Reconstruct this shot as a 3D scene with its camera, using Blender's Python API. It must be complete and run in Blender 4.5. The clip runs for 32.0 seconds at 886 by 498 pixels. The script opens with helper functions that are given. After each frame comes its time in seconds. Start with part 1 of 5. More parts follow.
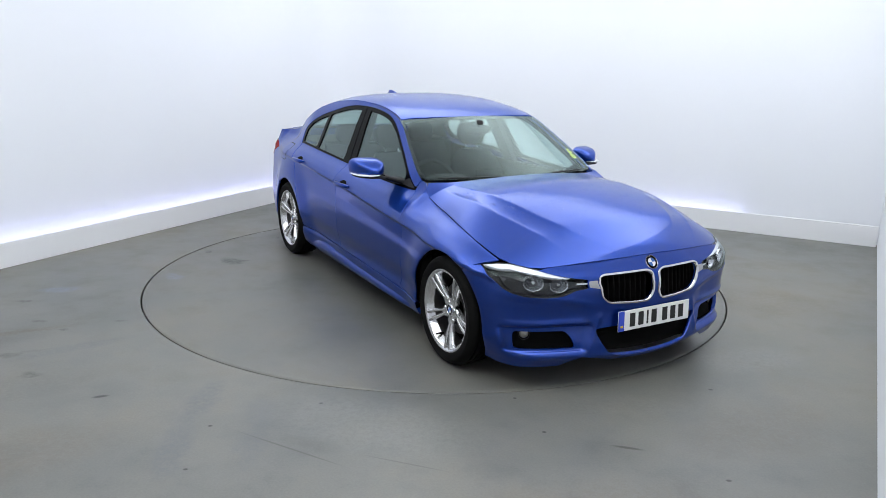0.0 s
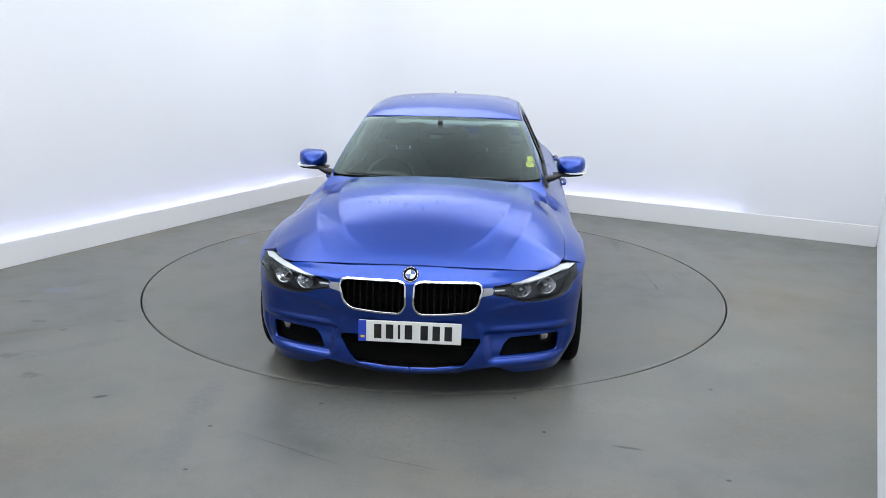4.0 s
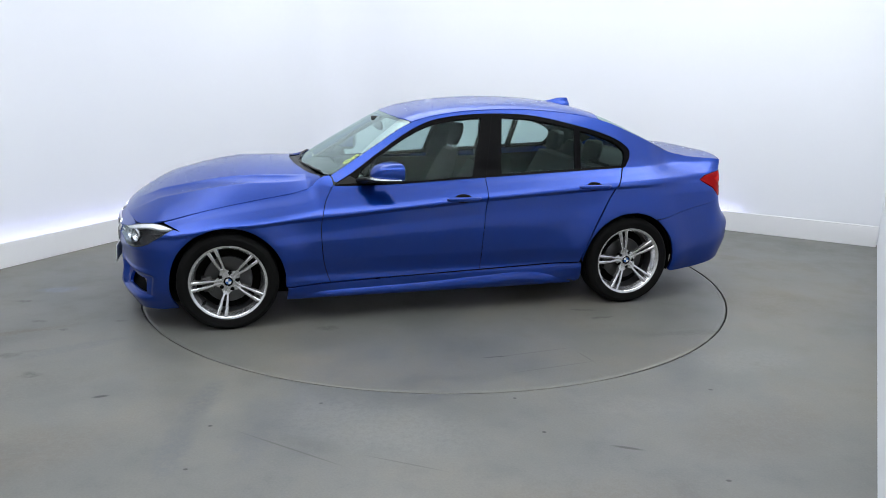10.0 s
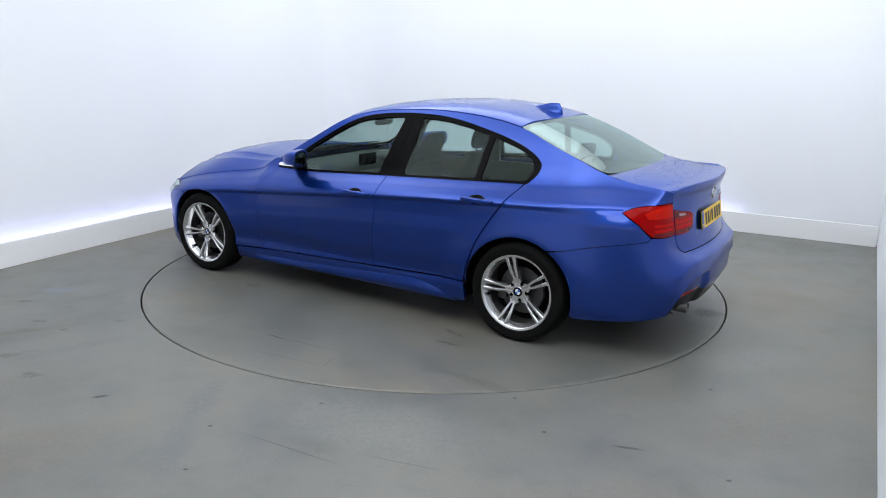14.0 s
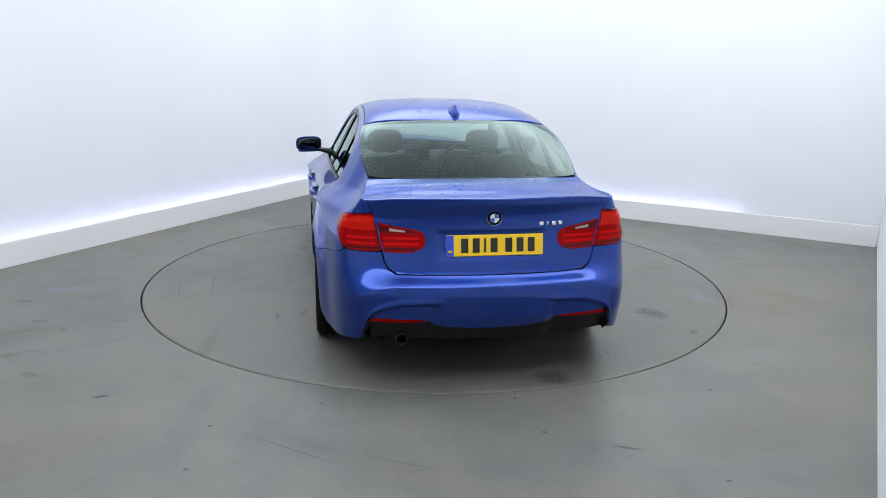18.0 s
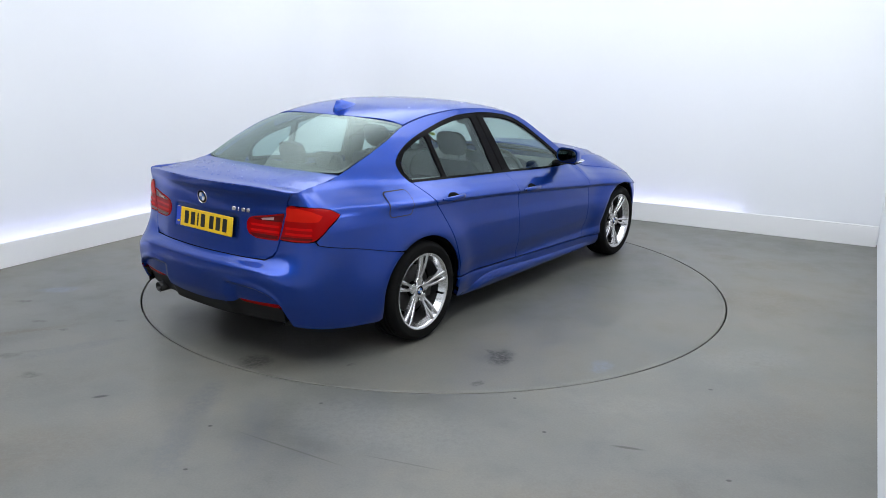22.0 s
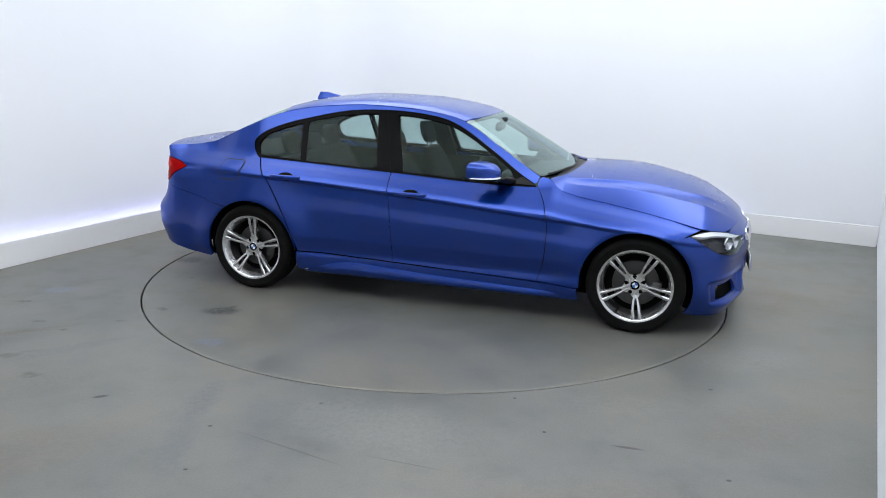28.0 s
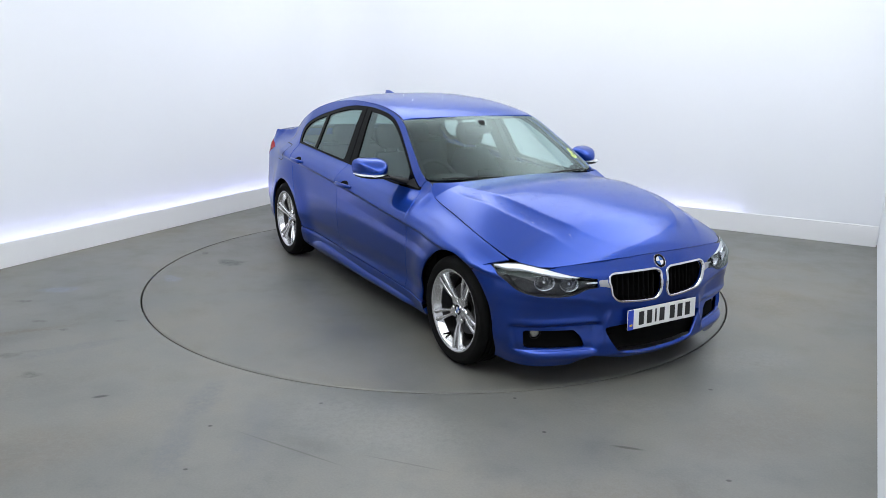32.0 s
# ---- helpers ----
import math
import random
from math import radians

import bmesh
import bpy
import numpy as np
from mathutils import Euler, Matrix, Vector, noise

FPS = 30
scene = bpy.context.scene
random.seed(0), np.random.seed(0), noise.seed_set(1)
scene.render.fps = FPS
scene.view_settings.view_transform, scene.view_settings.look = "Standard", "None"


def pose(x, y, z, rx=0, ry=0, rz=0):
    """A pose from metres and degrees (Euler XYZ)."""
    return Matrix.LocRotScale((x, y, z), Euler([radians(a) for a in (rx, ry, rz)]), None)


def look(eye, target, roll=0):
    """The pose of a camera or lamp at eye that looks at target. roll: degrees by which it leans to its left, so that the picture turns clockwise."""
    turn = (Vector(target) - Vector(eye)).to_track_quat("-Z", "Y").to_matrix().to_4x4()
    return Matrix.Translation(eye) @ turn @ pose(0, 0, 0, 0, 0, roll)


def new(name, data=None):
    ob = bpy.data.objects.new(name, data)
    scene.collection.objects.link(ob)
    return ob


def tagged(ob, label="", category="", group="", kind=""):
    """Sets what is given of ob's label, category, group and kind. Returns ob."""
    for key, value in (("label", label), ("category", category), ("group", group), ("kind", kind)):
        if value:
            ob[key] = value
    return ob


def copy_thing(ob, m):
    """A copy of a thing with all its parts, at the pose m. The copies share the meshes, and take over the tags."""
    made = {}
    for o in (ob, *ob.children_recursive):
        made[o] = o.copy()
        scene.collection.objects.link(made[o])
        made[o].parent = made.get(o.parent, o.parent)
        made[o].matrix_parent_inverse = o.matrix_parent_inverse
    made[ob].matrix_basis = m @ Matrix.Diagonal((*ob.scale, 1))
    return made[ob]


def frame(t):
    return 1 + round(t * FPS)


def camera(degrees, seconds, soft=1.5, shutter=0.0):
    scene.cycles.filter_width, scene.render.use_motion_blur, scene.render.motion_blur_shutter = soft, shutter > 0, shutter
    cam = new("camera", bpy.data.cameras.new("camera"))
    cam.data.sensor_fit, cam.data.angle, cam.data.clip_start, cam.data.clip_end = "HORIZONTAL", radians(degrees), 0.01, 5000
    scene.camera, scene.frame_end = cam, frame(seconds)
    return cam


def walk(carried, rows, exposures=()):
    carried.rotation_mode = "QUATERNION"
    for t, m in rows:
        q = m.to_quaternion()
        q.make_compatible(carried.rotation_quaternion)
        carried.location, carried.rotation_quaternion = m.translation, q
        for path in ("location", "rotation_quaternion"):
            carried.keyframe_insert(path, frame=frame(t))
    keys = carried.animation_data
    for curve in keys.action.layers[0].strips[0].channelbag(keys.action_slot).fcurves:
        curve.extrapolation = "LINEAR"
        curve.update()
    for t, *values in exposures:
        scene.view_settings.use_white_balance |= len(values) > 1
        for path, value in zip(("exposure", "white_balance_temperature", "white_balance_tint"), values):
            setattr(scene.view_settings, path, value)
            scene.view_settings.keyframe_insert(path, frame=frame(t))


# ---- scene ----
SECONDS = 32.0
cam = camera(60.58, SECONDS, soft=0.65)
# one fixed camera on the room's wall, looking down at the turntable
EYE = Vector((0.0, -5.970, 1.749))


def camera_pose(pitch, yaw, roll):
    ahead = Vector((-math.sin(radians(yaw)), math.cos(radians(yaw)), 0)) * math.cos(radians(pitch))
    ahead.z = -math.sin(radians(pitch))
    return look(EYE, EYE + ahead, roll)


walk(cam, [(0.0, camera_pose(14.36, -0.546, 1.149)), (SECONDS, camera_pose(14.36, -0.546, 1.149))],
     exposures=[(0.0, 0.0), (SECONDS, 0.0)])

# ---- world and light: a closed white studio, lit by panels in its ceiling ----
world = bpy.data.worlds.new("world")
scene.world = world
world.use_nodes = True
world.node_tree.nodes["Background"].inputs[0].default_value = (0.8, 0.86, 1.0, 1)
world.node_tree.nodes["Background"].inputs[1].default_value = 0.02
PANEL_POWER = (0.75, 4.35)  # over the turntable, round it
LED_POWER = 6.0
ROOM_H = 3.6


# ---- materials ----
def material(name, colour, rough=0.5, metal=0.0, coat=0.0, coat_rough=0.03, spec=0.5, emit=0.0, emit_colour=None, trans=0.0, ior=1.45):
    m = bpy.data.materials.new(name)
    m.use_nodes = True
    b = m.node_tree.nodes["Principled BSDF"]
    b.inputs["Base Color"].default_value = (*colour, 1)
    b.inputs["Roughness"].default_value = rough
    b.inputs["Metallic"].default_value = metal
    b.inputs["Coat Weight"].default_value = coat
    b.inputs["Coat Roughness"].default_value = coat_rough
    b.inputs["Specular IOR Level"].default_value = spec
    b.inputs["Transmission Weight"].default_value = trans
    b.inputs["IOR"].default_value = ior
    if emit:
        b.inputs["Emission Color"].default_value = (*(emit_colour or colour), 1)
        b.inputs["Emission Strength"].default_value = emit
    return m


def nodes_of(m):
    return m.node_tree.nodes, m.node_tree.links, m.node_tree.nodes["Principled BSDF"]


def ramp(n, stops):
    r = n.new("ShaderNodeValToRGB")
    while len(r.color_ramp.elements) < len(stops):
        r.color_ramp.elements.new(0.5)
    for e, (p, c) in zip(r.color_ramp.elements, stops):
        e.position = p
        e.color = (*c, 1) if len(c) == 3 else c
    return r


def noise_node(n, l, coords, scale, detail=4, rough=0.55):
    t = n.new("ShaderNodeTexNoise")
    t.inputs["Scale"].default_value = scale
    t.inputs["Detail"].default_value = detail
    t.inputs["Roughness"].default_value = rough
    l.new(coords, t.inputs["Vector"])
    return t


def mixed(n, l, kind, fac, a, b):
    m = n.new("ShaderNodeMix")
    m.data_type = "RGBA"
    m.blend_type = kind
    for sock, v in ((m.inputs[0], fac), (m.inputs[6], a), (m.inputs[7], b)):
        if isinstance(v, (int, float)):
            sock.default_value = v
        elif isinstance(v, tuple):
            sock.default_value = (*v, 1)
        else:
            l.new(v, sock)
    return m.outputs[2]


def bump(n, l, b, height, strength, distance):
    k = n.new("ShaderNodeBump")
    k.inputs["Strength"].default_value = strength
    k.inputs["Distance"].default_value = distance
    l.new(height, k.inputs["Height"])
    l.new(k.outputs[0], b.inputs["Normal"])


def floor_material(name, seed, tone):
    m = material(name, (0.2, 0.2, 0.19), 0.42, spec=0.4)
    n, l, b = nodes_of(m)
    co = n.new("ShaderNodeTexCoord")
    mp = n.new("ShaderNodeMapping")
    mp.inputs["Location"].default_value = (seed, seed * 0.7, 0)
    l.new(co.outputs["Object"], mp.inputs[0])
    v = mp.outputs[0]
    big = noise_node(n, l, v, 0.55, 5, 0.6)
    mid = noise_node(n, l, v, 3.2, 6, 0.65)
    fine = noise_node(n, l, v, 90.0, 3, 0.6)
    base = ramp(n, [(p, tuple(tone * v for v in c)) for p, c in ((0.30, (0.108, 0.113, 0.107)), (0.48, (0.150, 0.150, 0.138)), (0.60, (0.168, 0.161, 0.141)), (0.72, (0.192, 0.178, 0.149)))])
    l.new(big.outputs[0], base.inputs[0])
    blot = ramp(n, [(0.34, (0.70, 0.71, 0.71)), (0.50, (0.98, 0.98, 0.97)), (0.66, (1.08, 1.06, 1.02))])
    l.new(mid.outputs[0], blot.inputs[0])
    c = mixed(n, l, "MULTIPLY", 0.65, base.outputs[0], blot.outputs[0])
    grain = ramp(n, [(0.32, (0.86, 0.86, 0.86)), (0.68, (1.08, 1.08, 1.08))])
    l.new(fine.outputs[0], grain.inputs[0])
    c = mixed(n, l, "MULTIPLY", 0.6, c, grain.outputs[0])
    l.new(c, b.inputs["Base Color"])
    rr = ramp(n, [(0.3, (0.3, 0.3, 0.3)), (0.7, (0.5, 0.5, 0.5))])
    l.new(mid.outputs[0], rr.inputs[0])
    l.new(rr.outputs[0], b.inputs["Roughness"])
    bump(n, l, b, fine.outputs[0], 0.08, 0.002)
    return m


def stained(m, marks):
    """Mix worn spots, smears and painted under-car shade into a floor: x, y, half length, half width, turn, colour,
    strength.
    """
    n, l, b = nodes_of(m)
    co = n.new("ShaderNodeTexCoord").outputs["Object"]
    wob = noise_node(n, l, co, 9.0, 5, 0.65)
    warp = n.new("ShaderNodeVectorMath")
    warp.operation = "MULTIPLY_ADD"
    warp.inputs[1].default_value = (0.11, 0.11, 0)
    l.new(wob.outputs["Color"], warp.inputs[0])
    l.new(co, warp.inputs[2])
    patch = noise_node(n, l, co, 34.0, 4, 0.7)
    gaps = ramp(n, [(0.36, (0.25, 0.25, 0.25)), (0.58, (1, 1, 1))])
    l.new(patch.outputs[0], gaps.inputs[0])
    c = b.inputs["Base Color"].links[0].from_socket
    for x, y, rx, ry, turn, colour, strength in marks:
        tiny = min(rx, ry) < 0.016
        off = 0.0 if tiny else 0.055
        mp = n.new("ShaderNodeMapping")
        mp.vector_type = "TEXTURE"
        mp.inputs["Location"].default_value = (x + off, y + off, 0)
        mp.inputs["Rotation"].default_value = (0, 0, radians(turn))
        mp.inputs["Scale"].default_value = (rx, ry, 10.0)
        l.new(co if tiny else warp.outputs[0], mp.inputs[0])
        ln = n.new("ShaderNodeVectorMath")
        ln.operation = "LENGTH"
        l.new(mp.outputs[0], ln.inputs[0])
        mr = n.new("ShaderNodeMapRange")
        mr.interpolation_type = "SMOOTHSTEP"
        for k, v in ((1, 0.45), (2, 1.25), (3, strength), (4, 0.0)):
            mr.inputs[k].default_value = v
        l.new(ln.outputs["Value"], mr.inputs[0])
        mul = n.new("ShaderNodeMath")
        mul.operation = "MULTIPLY"
        l.new(mr.outputs[0], mul.inputs[0])
        mul.inputs[1].default_value = 1.0
        if not tiny:
            l.new(gaps.outputs[0], mul.inputs[1])
        c = mixed(n, l, "MIX", mul.outputs[0], c, colour)
    l.new(c, b.inputs["Base Color"])


def streak(x0, y0, x1, y1, width, colour, strength):
    return ((x0 + x1) / 2, (y0 + y1) / 2, math.hypot(x1 - x0, y1 - y0) / 2 + 0.02, width, math.degrees(math.atan2(y1 - y0, x1 - x0)), colour, strength)


def wall_material():
    m = material("white_wall_paint", (0.8, 0.81, 0.82), 0.75, spec=0.25)
    n, l, b = nodes_of(m)
    co = n.new("ShaderNodeTexCoord")
    big = noise_node(n, l, co.outputs["Object"], 0.4, 3)
    fine = noise_node(n, l, co.outputs["Object"], 160.0, 2)
    r = ramp(n, [(0.3, (0.765, 0.780, 0.815)), (0.7, (0.790, 0.803, 0.835))])
    l.new(big.outputs[0], r.inputs[0])
    l.new(r.outputs[0], b.inputs["Base Color"])
    bump(n, l, b, fine.outputs[0], 0.05, 0.001)
    return m


def panel_material():
    """Lit ceiling diffuser: bright in a ring round the turntable, dimmed over it and along the walls."""
    m = material("cool_white_diffuser", (0.9, 0.9, 0.9), emit=1.0, emit_colour=(0.925, 0.965, 0.99))
    n, l, b = nodes_of(m)
    far = n.new("ShaderNodeVectorMath")
    far.operation = "DISTANCE"
    far.inputs[1].default_value = (-0.2, -0.8, ROOM_H)
    l.new(n.new("ShaderNodeNewGeometry").outputs["Position"], far.inputs[0])
    mr = n.new("ShaderNodeMapRange")
    mr.interpolation_type = "SMOOTHSTEP"
    for k, v in ((1, 0.6), (2, 4.0), (3, PANEL_POWER[0]), (4, PANEL_POWER[1])):
        mr.inputs[k].default_value = v
    l.new(far.outputs["Value"], mr.inputs[0])
    # weaker again close to the left and the back wall
    room = n.new("ShaderNodeMapping")
    room.inputs["Rotation"].default_value = (0, 0, radians(27.8))
    l.new(n["Geometry"].outputs["Position"], room.inputs[0])
    axes = n.new("ShaderNodeSeparateXYZ")
    l.new(room.outputs[0], axes.inputs[0])
    strength = mr.outputs[0]
    for axis, wall, inward in (("X", -3.188, -1.5), ("Y", 3.204, 1.5)):
        edge = n.new("ShaderNodeMapRange")
        edge.interpolation_type = "SMOOTHSTEP"
        for k, v in ((1, wall), (2, inward), (3, 0.30), (4, 1.0)):
            edge.inputs[k].default_value = v
        l.new(axes.outputs[axis], edge.inputs[0])
        mul = n.new("ShaderNodeMath")
        mul.operation = "MULTIPLY"
        l.new(strength, mul.inputs[0])
        l.new(edge.outputs[0], mul.inputs[1])
        strength = mul.outputs[0]
    l.new(strength, b.inputs["Emission Strength"])
    return m


def paint_material():
    """Blue metallic paint under clear lacquer, with a few dried water marks in its gloss."""
    m = material("blue_metallic_paint", (0.008, 0.032, 0.32), 0.30, metal=0.85, coat=0.75, coat_rough=0.02, spec=0.4)
    n, l, b = nodes_of(m)
    co = n.new("ShaderNodeTexCoord")
    fl = noise_node(n, l, co.outputs["Object"], 900.0, 2)
    r = ramp(n, [(0.35, (0.004, 0.031, 0.228)), (0.65, (0.008, 0.051, 0.330))])
    l.new(fl.outputs[0], r.inputs[0])
    l.new(r.outputs[0], b.inputs["Base Color"])
    b.inputs["Specular Tint"].default_value = (0.48, 0.58, 0.94, 1)
    dirt = noise_node(n, l, co.outputs["Object"], 4.0, 5)
    rr = ramp(n, [(0.4, (0.05, 0.05, 0.05)), (0.75, (0.10, 0.10, 0.10))])
    l.new(dirt.outputs[0], rr.inputs[0])
    l.new(rr.outputs[0], b.inputs["Coat Roughness"])
    return m


def glass_material(name, tint, mix, power=4.6):
    """Thin tinted pane: clear to look through, with a mirror coat that grows at flat angles."""
    m = bpy.data.materials.new(name)
    m.use_nodes = True
    n, l = m.node_tree.nodes, m.node_tree.links
    n.remove(n["Principled BSDF"])
    out = n["Material Output"]
    tr = n.new("ShaderNodeBsdfTransparent")
    tr.inputs[0].default_value = (*tint, 1)
    gl = n.new("ShaderNodeBsdfGlossy")
    gl.inputs["Roughness"].default_value = 0.01
    gl.inputs["Color"].default_value = (0.66, 0.80, 0.78, 1)
    lw = n.new("ShaderNodeLayerWeight")
    lw.inputs[0].default_value = 0.5
    steep = n.new("ShaderNodeMath")
    steep.operation = "POWER"
    steep.inputs[1].default_value = power
    l.new(lw.outputs["Facing"], steep.inputs[0])
    fr = n.new("ShaderNodeMath")
    fr.operation = "MULTIPLY_ADD"
    fr.inputs[1].default_value = 0.95
    fr.inputs[2].default_value = mix
    l.new(steep.outputs[0], fr.inputs[0])
    mx = n.new("ShaderNodeMixShader")
    l.new(fr.outputs[0], mx.inputs[0])
    l.new(tr.outputs[0], mx.inputs[1])
    l.new(gl.outputs[0], mx.inputs[2])
    l.new(mx.outputs[0], out.inputs[0])
    return m


M_FLOOR = floor_material("grey_painted_concrete", 0.0, 0.95)
M_TABLE = floor_material("grey_painted_steel_deck", 7.3, 0.87)
DIRT_AND_SHADE, OIL, BLUISH, BROWN, PALE, TRACK = (0.035, 0.034, 0.028), (0.016, 0.016, 0.015), (0.13, 0.15, 0.19), (0.085, 0.062, 0.035), (0.30, 0.30, 0.29), (0.086, 0.093, 0.104)
# broad patch at -1.30, -0.2: dirt that also paints shade under the car's rear
stained(M_TABLE, [
    (-1.124, -1.373, 0.14, 0.075, 20, OIL, 0.85), (-1.52, -1.478, 0.045, 0.03, 0, OIL, 0.8), (-2.105, -0.313, 0.11, 0.10, 40, OIL, 0.85),
    (-0.86, -1.905, 0.11, 0.065, 0, BLUISH, 0.7), (-1.781, -0.769, 0.03, 0.02, 0, OIL, 0.7), (1.0, 1.07, 0.07, 0.05, 0, DIRT_AND_SHADE, 0.6), (-1.30, -0.2, 0.75, 0.9, 90, DIRT_AND_SHADE, 0.25),
    streak(-1.08, -1.25, -1.15, -1.44, 0.02, OIL, 0.7), streak(-0.975, 1.608, -1.724, 1.679, 0.05, DIRT_AND_SHADE, 0.35), streak(0.144, 1.759, 0.013, 1.764, 0.008, OIL, 0.8),
    streak(-0.81, 1.256, -0.966, 1.222, 0.02, DIRT_AND_SHADE, 0.8), streak(-0.74, 1.03, -0.89, 1.08, 0.02, DIRT_AND_SHADE, 0.8), streak(0.123, 1.769, -0.42, 1.721, 0.007, DIRT_AND_SHADE, 0.35),
    streak(-0.441, 1.805, -0.467, 1.951, 0.007, DIRT_AND_SHADE, 0.35), streak(-0.467, 1.951, 0.058, 2.007, 0.007, DIRT_AND_SHADE, 0.35)])
stained(M_FLOOR, [
    (-1.724, -2.345, 0.042, 0.0158, 20, OIL, 1.0), (-0.578, -2.383, 0.012, 0.01, 0, OIL, 0.9), (-1.07, -2.645, 0.012, 0.01, 0, OIL, 0.9), (-1.061, -3.039, 0.012, 0.009, 0, OIL, 0.9),
    (1.519, -2.142, 0.014, 0.01, 0, OIL, 0.9), (1.276, -3.065, 0.014, 0.01, 0, OIL, 0.9), (0.43, -2.287, 0.011, 0.01, 0, OIL, 0.9), (0.536, -2.655, 0.012, 0.01, 0, OIL, 0.9),
    streak(-0.912, -2.702, -0.408, -2.983, 0.006, DIRT_AND_SHADE, 0.5), streak(-1.179, -2.134, -1.199, -2.597, 0.085, TRACK, 0.55), streak(-1.199, -2.597, -1.146, -3.127, 0.085, TRACK, 0.5),
    streak(-0.895, -2.301, -0.839, -2.671, 0.08, TRACK, 0.38), streak(-0.839, -2.671, -0.829, -3.028, 0.08, TRACK, 0.38), streak(-0.70, -2.75, -0.424, -2.856, 0.06, DIRT_AND_SHADE, 0.25),
    (-2.80, -0.563, 0.15, 0.08, 10, BLUISH, 0.8), (-2.907, -0.849, 0.05, 0.03, 0, DIRT_AND_SHADE, 0.8), (-2.605, -1.245, 0.05, 0.03, 0, DIRT_AND_SHADE, 0.7), (-2.373, -1.382, 0.04, 0.025, 0, DIRT_AND_SHADE, 0.7),
    (-2.083, -1.208, 0.04, 0.025, 0, DIRT_AND_SHADE, 0.7), streak(-2.483, -1.913, -1.877, -1.48, 0.06, TRACK, 0.4), (-2.481, -1.829, 0.06, 0.04, 0, DIRT_AND_SHADE, 0.6), (-2.217, -2.085, 0.06, 0.04, 0, DIRT_AND_SHADE, 0.6),
    streak(0.85, -2.78, 0.96, -2.81, 0.012, DIRT_AND_SHADE, 0.8), (2.641, 0.752, 0.22, 0.09, -25, BROWN, 0.45), (1.6, -2.6, 0.5, 0.25, 30, BROWN, 0.26), (-0.3, -2.6, 0.6, 0.3, -20, PALE, 0.16),
    (2.45, -0.55, 0.65, 0.35, -25, BROWN, 0.30), (0.6, -3.3, 0.7, 0.22, 10, BROWN, 0.24), (-1.9, -3.0, 0.6, 0.25, 35, BROWN, 0.26), (-2.75, -1.55, 0.55, 0.16, 30, DIRT_AND_SHADE, 0.16), (-2.3, -2.3, 0.6, 0.2, 25, DIRT_AND_SHADE, 0.16),
    streak(-2.95, -1.62, -2.35, -1.30, 0.04, BROWN, 0.55), streak(-2.80, -1.95, -2.30, -1.72, 0.03, DIRT_AND_SHADE, 0.32), streak(-0.30, -2.90, 0.05, -3.02, 0.006, DIRT_AND_SHADE, 0.35), (1.9, -1.7, 0.4, 0.2, 15, PALE, 0.16), (0.95, -2.35, 0.4, 0.14, 0, PALE, 0.10)])
M_WALL = wall_material()
M_BOARD = material("white_satin_board", (0.78, 0.78, 0.79), 0.45)
M_DIM_WALL = material("unseen_wall_greyed", (0.30, 0.30, 0.31), 0.8)
M_CEIL = material("white_ceiling", (0.82, 0.82, 0.82), 0.8)
M_DARK = material("black_gap", (0.006, 0.006, 0.006), 0.7)
M_LED = material("cool_white_strip", (0.75, 0.75, 1.0), emit=LED_POWER, emit_colour=(0.48, 0.48, 1.0))
M_PANEL = panel_material()
M_PAINT = paint_material()
M_GLASS = glass_material("tinted_car_glass", (0.62, 0.74, 0.72), 0.012, 2.8)
M_GLASS_R = glass_material("dark_tinted_glass", (0.48, 0.62, 0.59), 0.022, 3.0)
M_GLASS_F = glass_material("clear_car_glass", (0.76, 0.89, 0.86), 0.02, 3.0)
M_BLACK = material("gloss_black_trim", (0.002, 0.002, 0.0025), 0.18, spec=0.045)
M_SATIN = material("satin_black_plastic", (0.008, 0.008, 0.009), 0.5, spec=0.25)
M_UNDER = material("matt_black_underbody", (0.004, 0.004, 0.004), 0.9, spec=0.08)
M_TYRE = material("black_rubber", (0.005, 0.005, 0.005), 0.8, spec=0.12)
M_ALLOY = material("silver_painted_alloy", (0.64, 0.64, 0.65), 0.22, metal=0.92, coat=0.5)
M_BARREL = material("dark_wheel_barrel", (0.10, 0.10, 0.105), 0.45, metal=0.7)
M_CHROME = material("bright_chrome", (0.68, 0.68, 0.70), 0.12, metal=1.0)
M_SATINCHROME = material("satin_chrome", (0.42, 0.42, 0.43), 0.28, metal=1.0)
M_STEEL = material("brake_steel", (0.09, 0.09, 0.09), 0.4, metal=1.0)
M_CABIN = material("black_cabin_cloth", (0.011, 0.0125, 0.0125), 0.85)
M_CABIN2 = material("grey_headlining", (0.16, 0.165, 0.16), 0.9)
M_DASH = material("black_soft_plastic", (0.015, 0.016, 0.016), 0.6)
M_RED = material("red_lamp_plastic", (0.27, 0.0010, 0.0014), 0.10, coat=0.0, spec=0.09)
M_REDBAR = material("bright_red_light_bar", (0.52, 0.003, 0.003), 0.15, coat=0.0, spec=0.09)
M_UPPER = material("orange_red_lens", (0.50, 0.009, 0.003), 0.12, coat=0.0, spec=0.10)
M_DKRED = material("dark_red_lamp_plastic", (0.085, 0.001, 0.002), 0.10, coat=0.0, spec=0.3)
M_CLEAR = material("clear_lamp_plastic", (0.86, 0.87, 0.89), 0.15, coat=1.0)
M_REVERSE = material("pale_reversing_lens", (0.40, 0.27, 0.27), 0.12, spec=0.4)
M_WHITE = material("white_plate", (0.78, 0.78, 0.76), 0.4)
M_YELLOW = material("yellow_plate", (0.72, 0.46, 0.01), 0.4)
